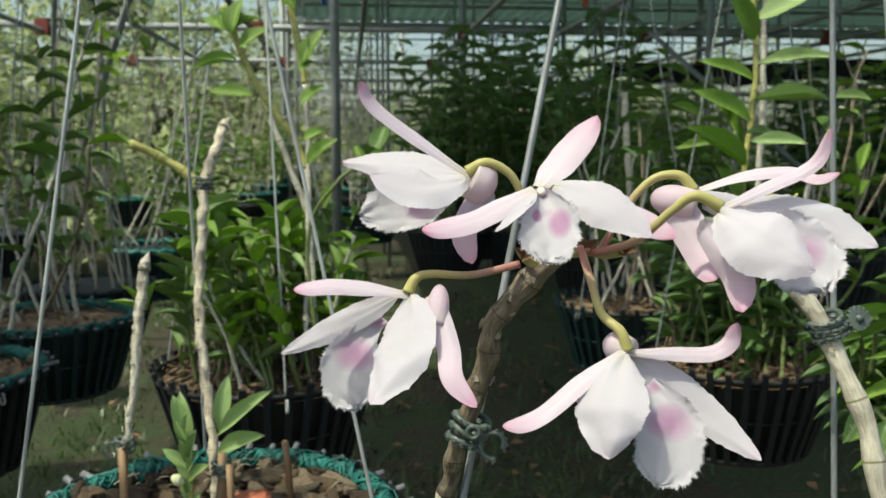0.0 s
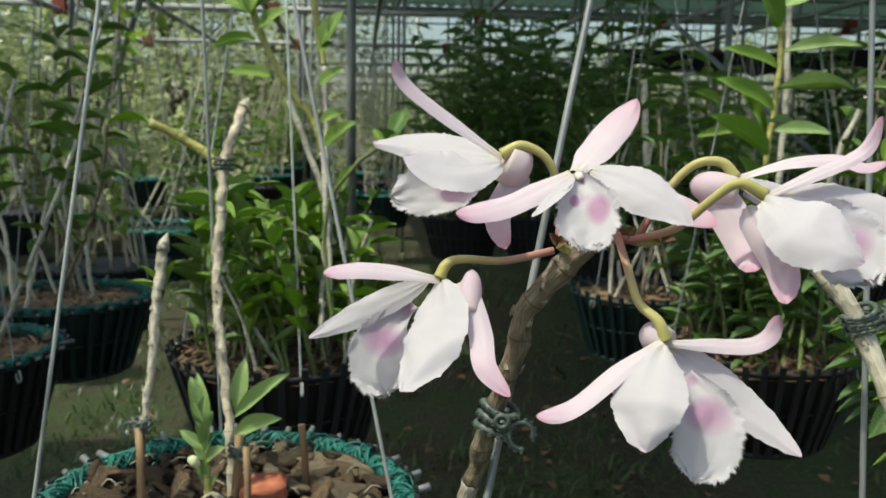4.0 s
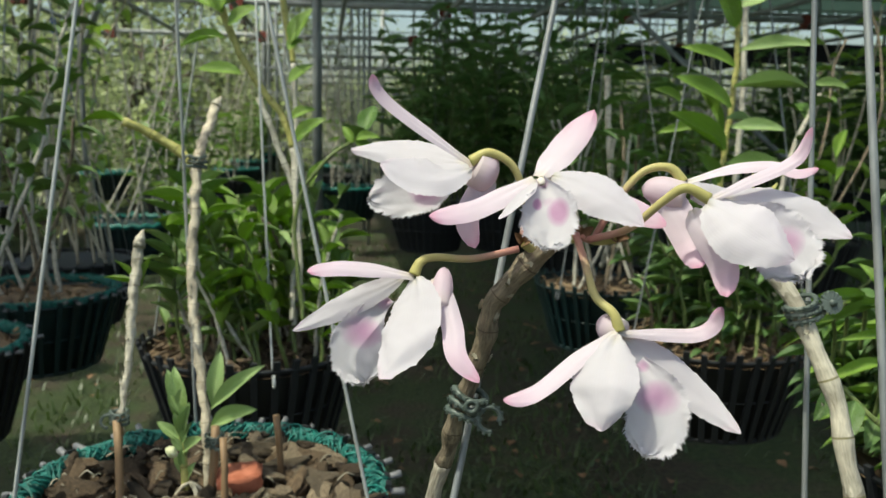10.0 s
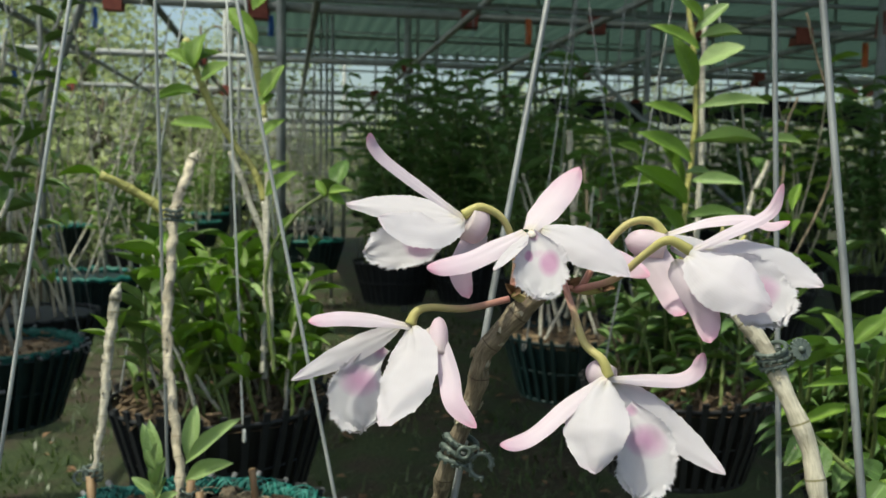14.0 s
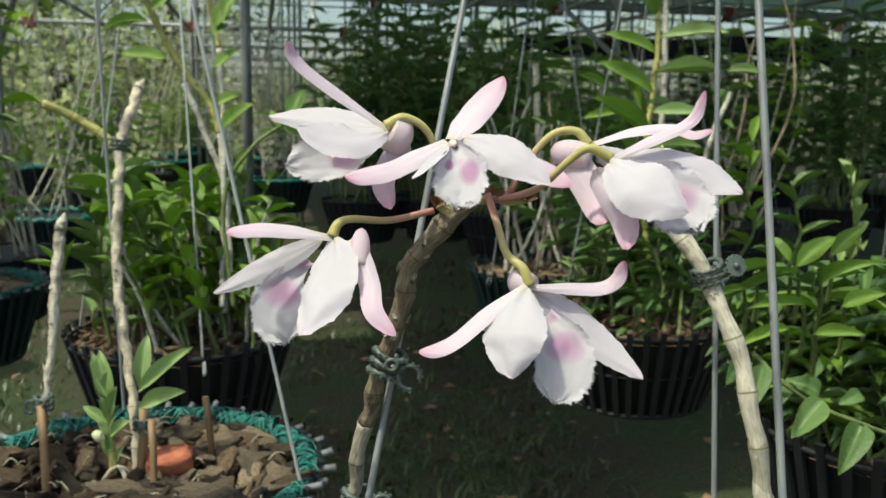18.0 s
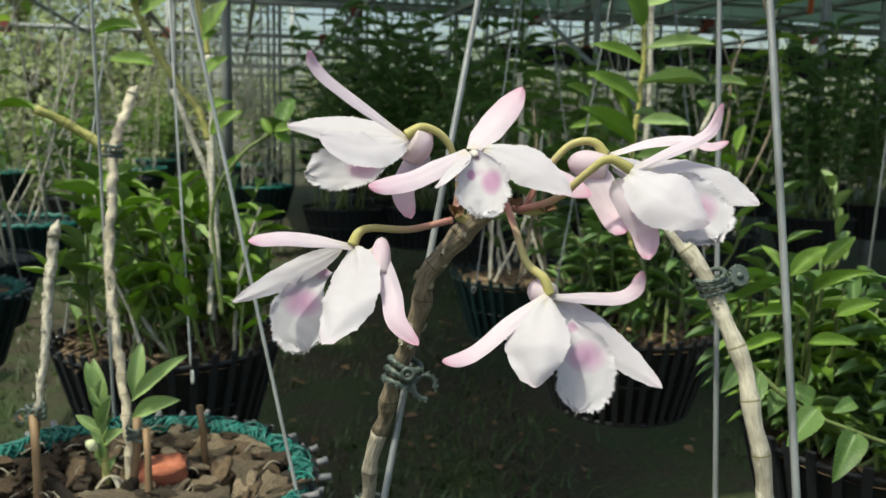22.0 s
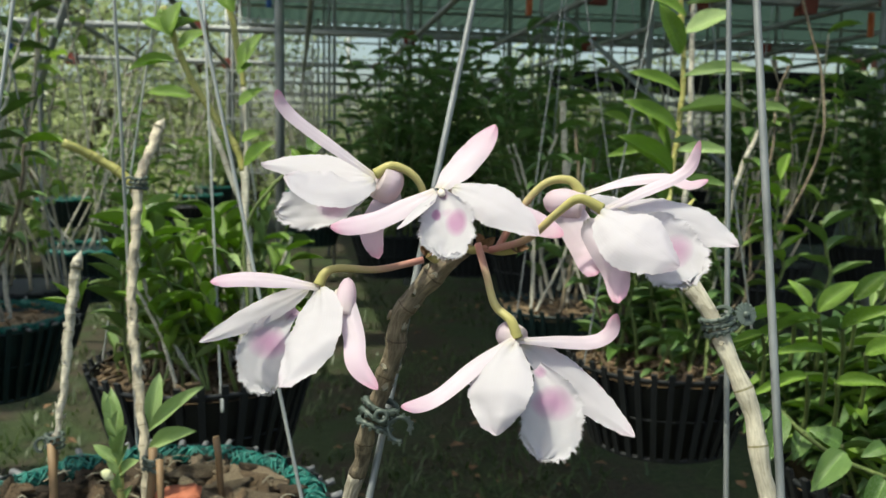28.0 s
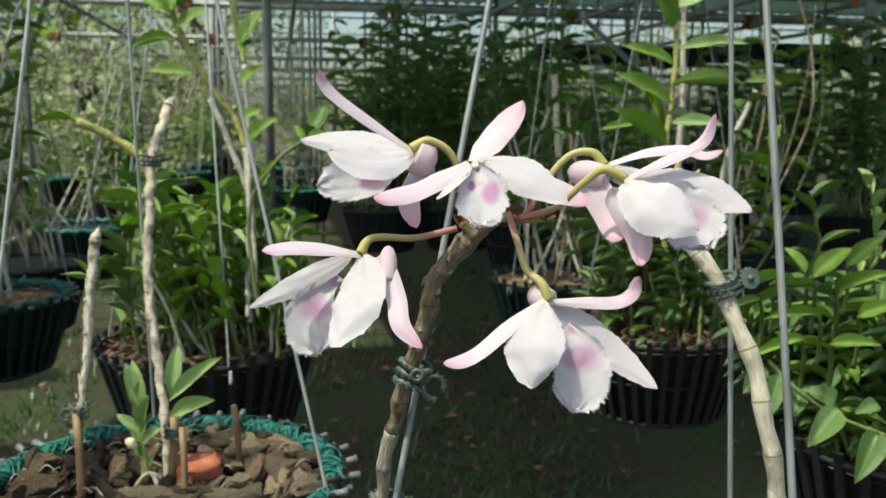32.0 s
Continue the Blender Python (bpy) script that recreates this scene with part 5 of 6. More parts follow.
for line, r in ((STUB, 0.0052), (STALK, 0.0050)):
    e, d = Vector(line[-1]), (Vector(line[-1]) - Vector(line[-2])).normalized()
    part("cane_tip", tube([e - d * 0.004, e + d * 0.004, e + d * 0.007 + Vector((0.0012, 0, 0)), e + d * 0.011 + Vector((0.002, 0, 0))], lambda s: r * (1.02 - 0.95 * s), 12, 1, True, 0.35), M_CANE_PALE, pa, "torn pointed sheath at the cane end")
peel(pa, STALK, 40, 7, 0.0046)
peel(pa, STUB, 40, 8, 0.0044)
tw = Vector(STALK_TWIG[-1])
add_leaf(pa, tw, (-0.9, 0.1, 0.25), 0.038, 0.014, LEAVES_Y)
tipq = Vector(STUB[-1])
for dx, dz in ((-0.5, 0.8), (0.3, 0.9), (-0.9, 0.4)):
    add_leaf(pa, tipq - Vector((0, 0, 0.035)), (dx, -0.2, dz), 0.030, 0.008, LEAVES_Y)
shoot = [Vector((-0.187, 0.612, 0.664)), Vector((-0.190, 0.616, 0.700)), Vector((-0.192, 0.620, 0.732))]
part("shoot", tube(spline(shoot, 6), lambda s: 0.0034 - 0.0012 * s, 9, 3), M_CANE_GREEN, pa, "young green shoot")
for bx, by, bz, dx, dy, dz, L, Wd in ((-0.174, 0.640, 0.726, 0.72, -0.1, 0.70, 0.058, 0.017), (-0.174, 0.638, 0.712, 0.88, -0.15, 0.42, 0.042, 0.020), (-0.173, 0.642, 0.728, 0.10, 0.2, 1.0, 0.045, 0.018), (-0.191, 0.618, 0.722, -0.12, 0.0, 1.0, 0.046, 0.019),
                                      (-0.190, 0.616, 0.708, -0.70, 0.0, 0.62, 0.026, 0.012), (-0.190, 0.616, 0.715, 0.30, -0.3, 0.95, 0.028, 0.012),
                                      (-0.192, 0.620, 0.730, -0.30, 0.1, 0.95, 0.036, 0.015), (-0.190, 0.616, 0.700, 0.45, -0.4, 0.5, 0.028, 0.014)):
    add_leaf(pa, (bx, by, bz), (dx, dy, dz), L, Wd * 0.74, [LEAVES_P[0], LEAVES_P[1], LEAVES_P[3]], (0.1, -0.7, 0.7))
rg = random.Random(19)
for k in range(11):
    z = 0.676 + 0.0062 * k
    g = 2.4 * k
    add_leaf(pa, (-0.1895 - 0.0002 * k, 0.614, z), (math.cos(g), 0.6 * math.sin(g) - 0.2, 2.0), rg.uniform(0.014, 0.022), 0.0062, [LEAVES_P[0], LEAVES_P[3]], (0, -0.7, 0.7))
q = Vector((-0.1965, 0.608, 0.703))
part("bud", tube([q + Vector((0.009 * (t - 0.5), 0, 0.001 * math.sin(6 * t))) for t in np.linspace(0, 1, 9)], lambda f: 0.0042 * math.sqrt(max(0.01, 1 - (2 * f - 1) ** 2)), 10, 1), M_BUD, pa, "round cream bud on the shoot")
rg = random.Random(9)
for k in range(9):
    a = rg.uniform(0, 6.28)
    s0 = Vector((-0.184, 0.610, 0.678))
    e = s0 + Vector((math.cos(a) * 0.011, math.sin(a) * 0.009, -0.010))
    part("root", tube(spline([s0, s0.lerp(e, 0.5) + Vector((0, 0, 0.002)), e], 5), 0.0013, 6, 1, True, 0.3), M_ROOT, pa, "pale dry root")
for line, r, lab in ((STICK_A, 0.0028, "short bamboo stake standing in bark chips"), (STICK_B, 0.0027, "thin bamboo stake standing in bark chips"), (STICK_C, 0.0029, "brown wooden stake beside a bare cane"), (STICK_D, 0.0032, "thin stake tied to the tall cane")):
    a, b = Vector(line[0]), Vector(line[1])
    tagged(part("stake", tube([a - (b - a) * 0.3, a, a.lerp(b, 0.6) + Vector((0.0006, 0, 0)), b], r, 10, 1, True, 0.15), M_STICK), lab, "stake", "stakes in the basket")
rg = random.Random(61)
HUSK = []
husk = thing("husk_pieces", (-0.12, 0.61, 0.664), "large pieces of weathered husk lying on bark chips", "husk")
for me in CHIP[7:]:
    block = me.copy()
    block.name = "husk"
    block.materials[0] = M_HUSK
    HUSK.append(block)
for k in range(40):
    a, q = rg.uniform(-2.0, 1.75), 0.118 * math.sqrt(rg.random())
    x, y = RIM_A[0] + 0.004 + q * math.cos(a), RIM_A[1] + q * math.sin(a)
    big = rg.uniform(0.6, 1.15)
    m = pose(x, y, 0.666 + rg.uniform(0.0, 0.006), rg.uniform(-28, 28), rg.uniform(-28, 28), rg.uniform(0, 360)) @ Matrix.Diagonal((rg.uniform(0.014, 0.024) * big, rg.uniform(0.036, 0.068) * big, rg.uniform(0.006, 0.012) * big, 1))
    if (Vector((x, y)) - Vector((-0.150, 0.622))).length > 0.024 and (Vector((x, y)) - Vector((-0.187, 0.612))).length > 0.020:
        placed("piece", rg.choice(HUSK), husk, m)
strands = []
for k in range(90):
    a, q = rg.uniform(0, 6.28), 0.124 * math.sqrt(rg.random())
    p = Vector((RIM_A[0] + q * math.cos(a), RIM_A[1] + q * math.sin(a), 0.669))
    d = Vector((rg.uniform(-1, 1), rg.uniform(-1, 1), 0)) * rg.uniform(0.008, 0.022)
    strands.append(tube(spline([p, p + d * 0.5 + Vector((0, 0, rg.uniform(0.001, 0.006))), p + d + Vector((0, 0, rg.uniform(-0.002, 0.004)))], 3), rg.uniform(0.0004, 0.0008), 4))
tagged(part("dry_fibres", join(*strands), M_ROOT), "thin dry root fibres scattered over bark chips", "fibres", kind="stuff")
bl = pose(-0.149, 0.626, 0.674, 6, -5, 14)
bm = bmesh.new()
bmesh.ops.create_cube(bm, size=1.0)
bmesh.ops.subdivide_edges(bm, edges=bm.edges[:], cuts=5, use_grid_fill=True)
for v in bm.verts:
    q = v.co.copy()
    soft = Vector([math.copysign(min(abs(x), 0.5 - 0.06 * sum(abs(y) > 0.45 for y in q)), x) for x in q])
    v.co = bl @ Vector((soft.x * 0.038, soft.y * 0.030, soft.z * 0.019)) + Vector((1, 1, 1)) * 0.0022 * noise.noise(q * 4.0)
part_brick = ([v.co.copy() for v in bm.verts], [tuple(x.index for x in f.verts) for f in bm.faces])
bm.free()
tagged(part("brick_fragment", part_brick, M_BRICK), "broken piece of red brick lying on bark", "brick")
plant_clip((-0.2375, 0.616, 0.7275), (0, 0, 1), 0.0048, (-0.006, -0.006, 0.0))
plant_clip((-0.2025, 0.728, 0.9170), (0, 0, 1), 0.0058, (-0.004, -0.007, 0.002))
plant_clip((-0.1680, 0.625, 0.7060), (0, 0, 1), 0.0050, (0.006, -0.006, 0.001))


# ---- leafy orchids ----
def leafy(parent, line, rng, spacing, length, width, kinds, start=0.15, lift=0.45):
    """Leaves in two ranks along a cane."""
    pts = spline(line, 9)
    total = sum((b - a).length for a, b in zip(pts, pts[1:]))
    run, want, k = 0.0, total * start, 0
    turn = rng.uniform(0, 3.14)
    for a, b in zip(pts, pts[1:]):
        run += (b - a).length
        if run >= want:
            want += spacing * rng.uniform(0.8, 1.25)
            k += 1
            g = turn + math.pi * k + rng.uniform(-0.5, 0.5)
            d = Vector((math.cos(g), 0.6 * math.sin(g), lift + rng.uniform(-0.25, 0.35)))
            s = rng.uniform(0.75, 1.15)
            add_leaf(parent, b, d, length * s, width * s, kinds, rng=rng)


def random_cane(rng, base, height, lean):
    b = Vector(base)
    d = Vector((rng.uniform(-lean, lean), rng.uniform(-lean, lean) * 0.7, 1)).normalized()
    bow = Vector((rng.uniform(-1, 1), rng.uniform(-1, 1), 0)) * height * 0.09
    return [b, b + d * height * 0.35 + bow, b + d * height * 0.7 + bow * 1.1, b + d * height + bow * 0.2]


rg = random.Random(11)
pb = thing("orchid_plant", RIM_B, "crowded leafy orchid with tall yellow green canes", "orchid")
part("cane", cane_geo(B_CANE_1[:3], 0.0034, 0.0040, 0.032, 10, 0.08), M_CANE_OLD, pb)
part("cane", cane_geo(B_CANE_1[2:], 0.0042, 0.0044, 0.032, 10, 0.05), M_CANE_GREEN, pb, "tall yellow green cane")
part("cane", cane_geo(B_CANE_2, 0.0036, 0.0042, 0.03, 10, 0.08), M_CANE_OLD, pb, "bare grey cane")
part("cane", cane_geo(B_CANE_3[:4], 0.0032, 0.0036, 0.03, 10, 0.08), M_CANE_OLD, pb)
part("cane", cane_geo(B_CANE_3[3:], 0.0036, 0.0044, 0.03, 10, 0.05), M_CANE_GREEN, pb)
part("cane", cane_geo(B_CANE_4, 0.0026, 0.0022, 0.03, 10, 0.05), M_STEM, pb)


def set_leaves(parent, items, kinds):
    """Leaves given by foot, tip and width, faces turned to the light."""
    for i, (a, b, w) in enumerate(items):
        a, b = Vector(a), Vector(b)
        placed("leaf", kinds[i % 2], parent, leaf_pose(a, b - a, (-0.2, -0.75, 0.65), (b - a).length, w))


set_leaves(pb, B_LEAF_A, LEAVES_Y)
set_leaves(pb, B_LEAF_B, LEAVES_Y)
leafy(pb, B_CANE_4[3:], rg, 0.02, 0.055, 0.022, LEAVES, 0.1)
for k in range(62):
    a, q = rg.uniform(0, 6.28), 0.118 * math.sqrt(rg.random())
    line = random_cane(rg, (RIM_B[0] + 0.015 + q * math.cos(a), RIM_B[1] - 0.01 + q * math.sin(a), 0.654), rg.uniform(0.05, 0.27) * (1 - 1.5 * q), 0.36)
    part("cane", cane_geo(line, 0.0028, 0.0020, 0.026, 6, 0.08), rg.choice((M_STEM, M_CANE, M_STEM, M_STEM, M_CANE_OLD)), pb)
    leafy(pb, line, rg, rg.uniform(0.013, 0.021), rg.uniform(0.042, 0.060), rg.uniform(0.014, 0.020), (LEAVES_Y, LEAVES, LEAVES_Y, LEAVES_Y, LEAVES_P)[k % 5], 0.3, lift=rg.uniform(0.3, 0.95))

rg = random.Random(12)
pe = thing("orchid_plant", RIM_E, "tall leafy orchid cane with paired green leaves", "orchid")
part("cane", cane_geo(E_CANE_1, 0.0046, 0.0040, 0.034, 10, 0.04), M_CANE_GREEN, pe, "tall green cane")
part("cane", cane_geo(E_CANE_2, 0.0050, 0.0044, 0.034, 10, 0.08), M_CANE_OLD, pe, "bare grey cane")
part("cane", cane_geo(E_CANE_3, 0.0046, 0.0040, 0.03, 10, 0.06), M_CANE_OLD, pe)
for line in (E_CANE_4, E_CANE_5):
    part("cane", cane_geo([*line, (RIM_E[0] + 0.09, RIM_E[1] + 0.05, 0.63)], 0.0020, 0.0026, 0.03, 9, 0.15), M_CANE, pe, "thin grey bare cane")
set_leaves(pe, E_LEAF_L, [LEAVES_Y[0], LEAVES_Y[3]])
# The paler leaf colour stands for sun on these leaves' upper sides.
set_leaves(pe, E_LEAF_R, [LEAVES_P[0], LEAVES_P[3]])
leafy(pe, E_CANE_3[2:], rg, 0.03, 0.07, 0.026, LEAVES, 0.2)
for k in range(40):
    a, q = rg.uniform(0, 6.28), 0.12 * math.sqrt(rg.random())
    line = random_cane(rg, (RIM_E[0] + q * math.cos(a), RIM_E[1] + q * math.sin(a), 0.622), rg.uniform(0.06, 0.24), 0.35)
    part("cane", cane_geo(line, 0.0030, 0.0022, 0.026, 7, 0.08), rg.choice((M_STEM, M_STEM, M_STEM, M_CANE)), pe)
    leafy(pe, line, rg, 0.022, 0.052, 0.020, LEAVES if k % 3 else LEAVES_D, 0.15, lift=0.3)

# young shoots leaning out over the rim
for line, kinds in (([(RIM_E[0] + 0.09, RIM_E[1] + 0.01, 0.63), (0.625, 1.270, 0.755), (0.613, 1.270, 0.828), (0.617, 1.270, 0.910)], LEAVES_Y), ([(RIM_E[0] + 0.11, RIM_E[1] - 0.03, 0.63), (0.670, 1.220, 0.745), (0.672, 1.220, 0.799), (0.659, 1.220, 0.851)], LEAVES), ([(RIM_E[0] + 0.12, RIM_E[1] - 0.05, 0.63), (0.750, 1.200, 0.732), (0.761, 1.210, 0.792), (0.748, 1.210, 0.858)], LEAVES_P)):
    part("cane", cane_geo(line, 0.0030, 0.0022, 0.026, 7, 0.08), M_STEM, pe, "leafy young shoot")
    leafy(pe, line, rg, 0.018, 0.062, 0.018, kinds, 0.45, lift=0.55)

rg = random.Random(13)
pg = thing("orchid_plant", RIM_G, "spreading orchid with broad glossy green leaves", "orchid")
for k in range(120):
    a, q = rg.uniform(0, 6.28), 0.108 * math.sqrt(rg.random())
    line = random_cane(rg, (RIM_G[0] - 0.012 + q * math.cos(a), RIM_G[1] + q * math.sin(a), 0.660), rg.uniform(0.03, 0.165), 0.9)
    part("cane", cane_geo(line, 0.0022, 0.0014, 0.026, 6, 0.06), M_STEM, pg)
    leafy(pg, line, rg, 0.0095, 0.044, 0.0128, ([LEAVES_D[2], LEAVES_D[1]], [LEAVES[2], LEAVES[0]], LEAVES_D, [LEAVES_Y[2], LEAVES[1]])[k % 4], 0.12, lift=0.25)
for k in range(34):
    a, q = rg.uniform(0, 6.28), 0.105 * math.sqrt(rg.random())
    x = RIM_G[0] + q * math.cos(a)
    line = random_cane(rg, (x, RIM_G[1] + q * math.sin(a), 0.660), rg.uniform(0.10, 0.15 + 0.5 * max(0.0, x - 0.46)), 0.45)
    part("cane", cane_geo(line, 0.0024, 0.0016, 0.026, 6, 0.06), M_STEM, pg)
    leafy(pg, line, rg, 0.014, 0.062, 0.0135, ([LEAVES_Y[2], LEAVES[2]], [LEAVES[2], LEAVES[1]], [LEAVES_D[2], LEAVES_D[1]])[k % 3], 0.35, lift=0.5)
set_leaves(pg, G_TOP, [LEAVES_Y[2], LEAVES_Y[1]])
for a, _, _ in G_TOP:
    a = Vector(a)
    foot = a + Vector((0.012, 0.022, -0.045))
    part("cane", cane_geo([foot, foot.lerp(a, 0.5) + Vector((0.002, 0, 0.006)), a], 0.0018, 0.0013, 0.026, 6, 0.06), M_STEM, pg)
set_leaves(pg, G_HEART, [HEARTS[0], HEARTS[1]])
part("cane", cane_geo(G_RUNNER, 0.0018, 0.0016, 0.026, 8, 0.05), M_STEM, pg, "green runner bending over the rim")


def bare_bunch(rim, seed, count, hmin, hmax, leaves, kinds, label, lean=0.55):
    """A basket's worth of bare old canes, with a few leafy ones."""
    rng = random.Random(seed)
    t = thing("orchid_plant", rim, label, "orchid")
    for k in range(count):
        a, q = rng.uniform(0, 6.28), 0.10 * math.sqrt(rng.random())
        line = random_cane(rng, (rim[0] + q * math.cos(a), rim[1] + q * math.sin(a), rim[2] - 0.008), rng.uniform(hmin, hmax), lean)
        part("cane", cane_geo(line, rng.uniform(0.0034, 0.0046), 0.003, 0.03, 7, 0.1), rng.choice((M_CANE_OLD, M_CANE, M_CANE_OLD)), t)
        if k < leaves:
            leafy(t, line, rng, 0.032, 0.07, 0.024, kinds, 0.35)


bare_bunch(RIM_C, 31, 9, 0.25, 0.70, 4, LEAVES, "old bare orchid canes in a teal lined basket")
bare_bunch(RIM_D, 32, 7, 0.2, 0.62, 3, LEAVES, "bare grey orchid canes with few leaves")
bare_bunch(RIM_F, 33, 12, 0.12, 0.4, 9, LEAVES_D, "low leafy orchid in a shaded basket", 0.3)


# ---- the rows of baskets farther back ----
def far_basket_geo(r, slats, h=0.15):
    geos = []
    for i in range(slats):
        a = 2 * math.pi * i / slats
        d = Vector((math.cos(a), math.sin(a), 0))
        geos.append(tube([d * r, d * r * 0.7 - Vector((0, 0, h))], 0.0045, 4))
    for f in (0.04, 0.5, 1.0):
        geos.append(tube([Vector((math.cos(t), math.sin(t), 0)) * r * (1 - 0.3 * f) - Vector((0, 0, h * f)) for t in np.linspace(0, 2 * math.pi, 25)], 0.004, 5, caps=False))
    n = 24
    V = [Vector((math.cos(6.2832 * i / n), math.sin(6.2832 * i / n), 0)) * (r - 0.01) * k - Vector((0, 0, 0.01 if k > 0.8 else h)) for k in (1.0, 0.7) for i in range(n)]
    geos.append((V, [(i, (i + 1) % n, n + (i + 1) % n, n + i) for i in range(n)] + [tuple(range(n, 2 * n)), tuple(range(n))], None))
    return join(*geos)[:2]


def far_plant(seed, canes, hmin, hmax, leaf_share, mat, llen, lwid, lean):
    rng = random.Random(seed)
    cg, lg = [], []
    me = {M_LEAF: LEAVES, M_LEAF_DARK: LEAVES_D, M_LEAF_YELLOW: LEAVES_Y}[mat][1]
    for k in range(canes):
        a, q = rng.uniform(0, 6.28), 0.11 * math.sqrt(rng.random())
        line = random_cane(rng, (q * math.cos(a), q * math.sin(a), -0.01), rng.uniform(hmin, hmax), lean)
        pts = spline(line, 5)
        cg.append(tube(pts, lambda s: 0.0036 - 0.0013 * s, 5, 12, True, 0.1))
        if rng.random() < leaf_share:
            turn = rng.uniform(0, 3)
            for i, p in enumerate(pts[4:]):
                g = turn + math.pi * i + rng.uniform(-0.7, 0.7)
                d = Vector((math.cos(g), math.sin(g), rng.uniform(0.0, 0.8)))
                m = leaf_pose(p, d, (0, 0, 1), llen * rng.uniform(0.7, 1.2), lwid * rng.uniform(0.8, 1.2))
                nv = len(me.vertices) // 2
                lg.append(([m @ v.co for v in list(me.vertices)[:nv]], [tuple(f.vertices) for f in me.polygons if max(f.vertices) < nv], [(0.5 + 0.1 * (j % 5 - 2), 0.5) for j in range(nv)]))
    return join(*cg), (join(*lg) if lg else None)


KINDS = []
for seed, canes, lo, hi, share, mat, ll, lw, cm, lab in (
        (51, 11, 0.30, 0.90, 0.15, M_LEAF, 0.075, 0.026, M_CANE_OLD, "hanging basket of tall bare grey orchid canes"),
        (52, 14, 0.15, 0.50, 0.8, M_LEAF, 0.085, 0.028, M_STEM, "hanging basket of leafy green orchids"),
        (53, 28, 0.32, 0.76, 1.0, M_LEAF_DARK, 0.085, 0.026, M_STEM, "dense dark leaved orchid in a hanging basket"),
        (54, 12, 0.2, 0.7, 0.55, M_LEAF_YELLOW, 0.08, 0.028, M_CANE_TAN, "hanging basket of mixed bare and leafy canes")):
    KINDS.append((far_plant(seed, canes, lo, hi, share, mat, ll, lw, 0.6 if cm is M_CANE_OLD else 0.35), mat, cm, lab))
FAR_BODY = far_basket_geo(0.15, 30)
PROTO = {}


def far_basket(kind, loc, teal, spin):
    key = (kind, teal)
    m = pose(*loc, 0, 0, spin)
    if key in PROTO:
        return copy_thing(PROTO[key], m)
    (cg, lg), mat, cm, lab = KINDS[kind]
    b = thing("basket_plant", (0, 0, 0), lab, "basket", "far hanging baskets")
    part("body", FAR_BODY, M_TEALPOT if teal else M_PLASTIC, b, smooth=False)
    if teal:
        part("net_cord", tube([Vector((math.cos(t), math.sin(t), 0)) * 0.147 + Vector((0, 0, 0.004 * math.sin(t * 23))) for t in np.linspace(0, 2 * math.pi, 49)], 0.008, 6, caps=False, wob=0.5), M_NET, b)
    part("cane_clump", cg, cm, b, kind="stuff")
    if lg:
        part("foliage", lg, mat, b, kind="stuff")
    for a in (30, 150, 270):
        d = Vector((math.cos(radians(a)), math.sin(radians(a)), 0)) * 0.145
        part("wire", tube([d, Vector((0, 0, 0.80)), Vector((0, 0, 1.03))], 0.0013, 5), M_WIRE, b)
    b.matrix_basis = m
    PROTO[key] = b
    return b


rg = random.Random(77)
for row in range(15):
    v = 1.95 + 0.36 * row + 0.012 * row * row
    for col, u in enumerate(RAILS):
        if (row + col) % 2 or abs(u) > 0.55 * v + 1.1:
            continue
        if -0.30 < u < 0.62 and v < 3.6:
            continue
        loc = S(u, v + rg.uniform(-0.08, 0.08), 0.635)
        left = loc.x < -0.25
        if u < -0.9 and (row > 7 or (row * 2 + col) % 3 == 1):
            continue
        kind = rg.choice((0, 0, 3, 0, 1)) if left else rg.choice((1, 1, 0, 3, 2, 0))
        far_basket(kind, loc, left and rg.random() < 0.4, rg.uniform(0, 360))
for x, y, s in ((0.02, 3.12, 10), (0.30, 3.15, 80), (0.20, 3.53, 200)):
    far_basket(2, (x, y, 0.64), False, s)
b = thing("dry_cane", TAN_CANE[0], "single pale dry cane standing in a basket", "cane")
part("cane", cane_geo([S(0.63, 1.92, 0.62), *TAN_CANE], 0.0065, 0.0075, 0.03, 10, 0.1), M_CANE_PALE, b)

# ---- tags on the frame ----
for u, v, z, mat, lab, h in ((1.10, 4.01, 1.645, M_ORANGE, "orange", 0.06), (2.855, 3.95, 1.60, M_ORANGE, "orange", 0.06), (-0.87, 4.03, 1.62, M_BLUE, "blue", 0.045), (-0.11, 4.03, 1.62, M_BLUE, "blue", 0.045), (-1.255, 4.20, 1.36, M_BLUE, "blue", 0.035)):
    c = S(u, v, z)
    t = thing("plant_tag", c, f"{lab} plastic strip tied to the frame", "tag", "tags on the frame")
    part("strip", tube([c + Vector((0, 0, h)), c + Vector((0.004, 0.003, 0)), c + Vector((0.002, 0, -h))], 0.015, 4), mat, t, smooth=False)
    part("string", tube([c + Vector((0, 0, h - 0.005)), c + Vector((0, 0, max(h + 0.02, 1.70 - z)))], 0.002, 5), M_WIRE, t)

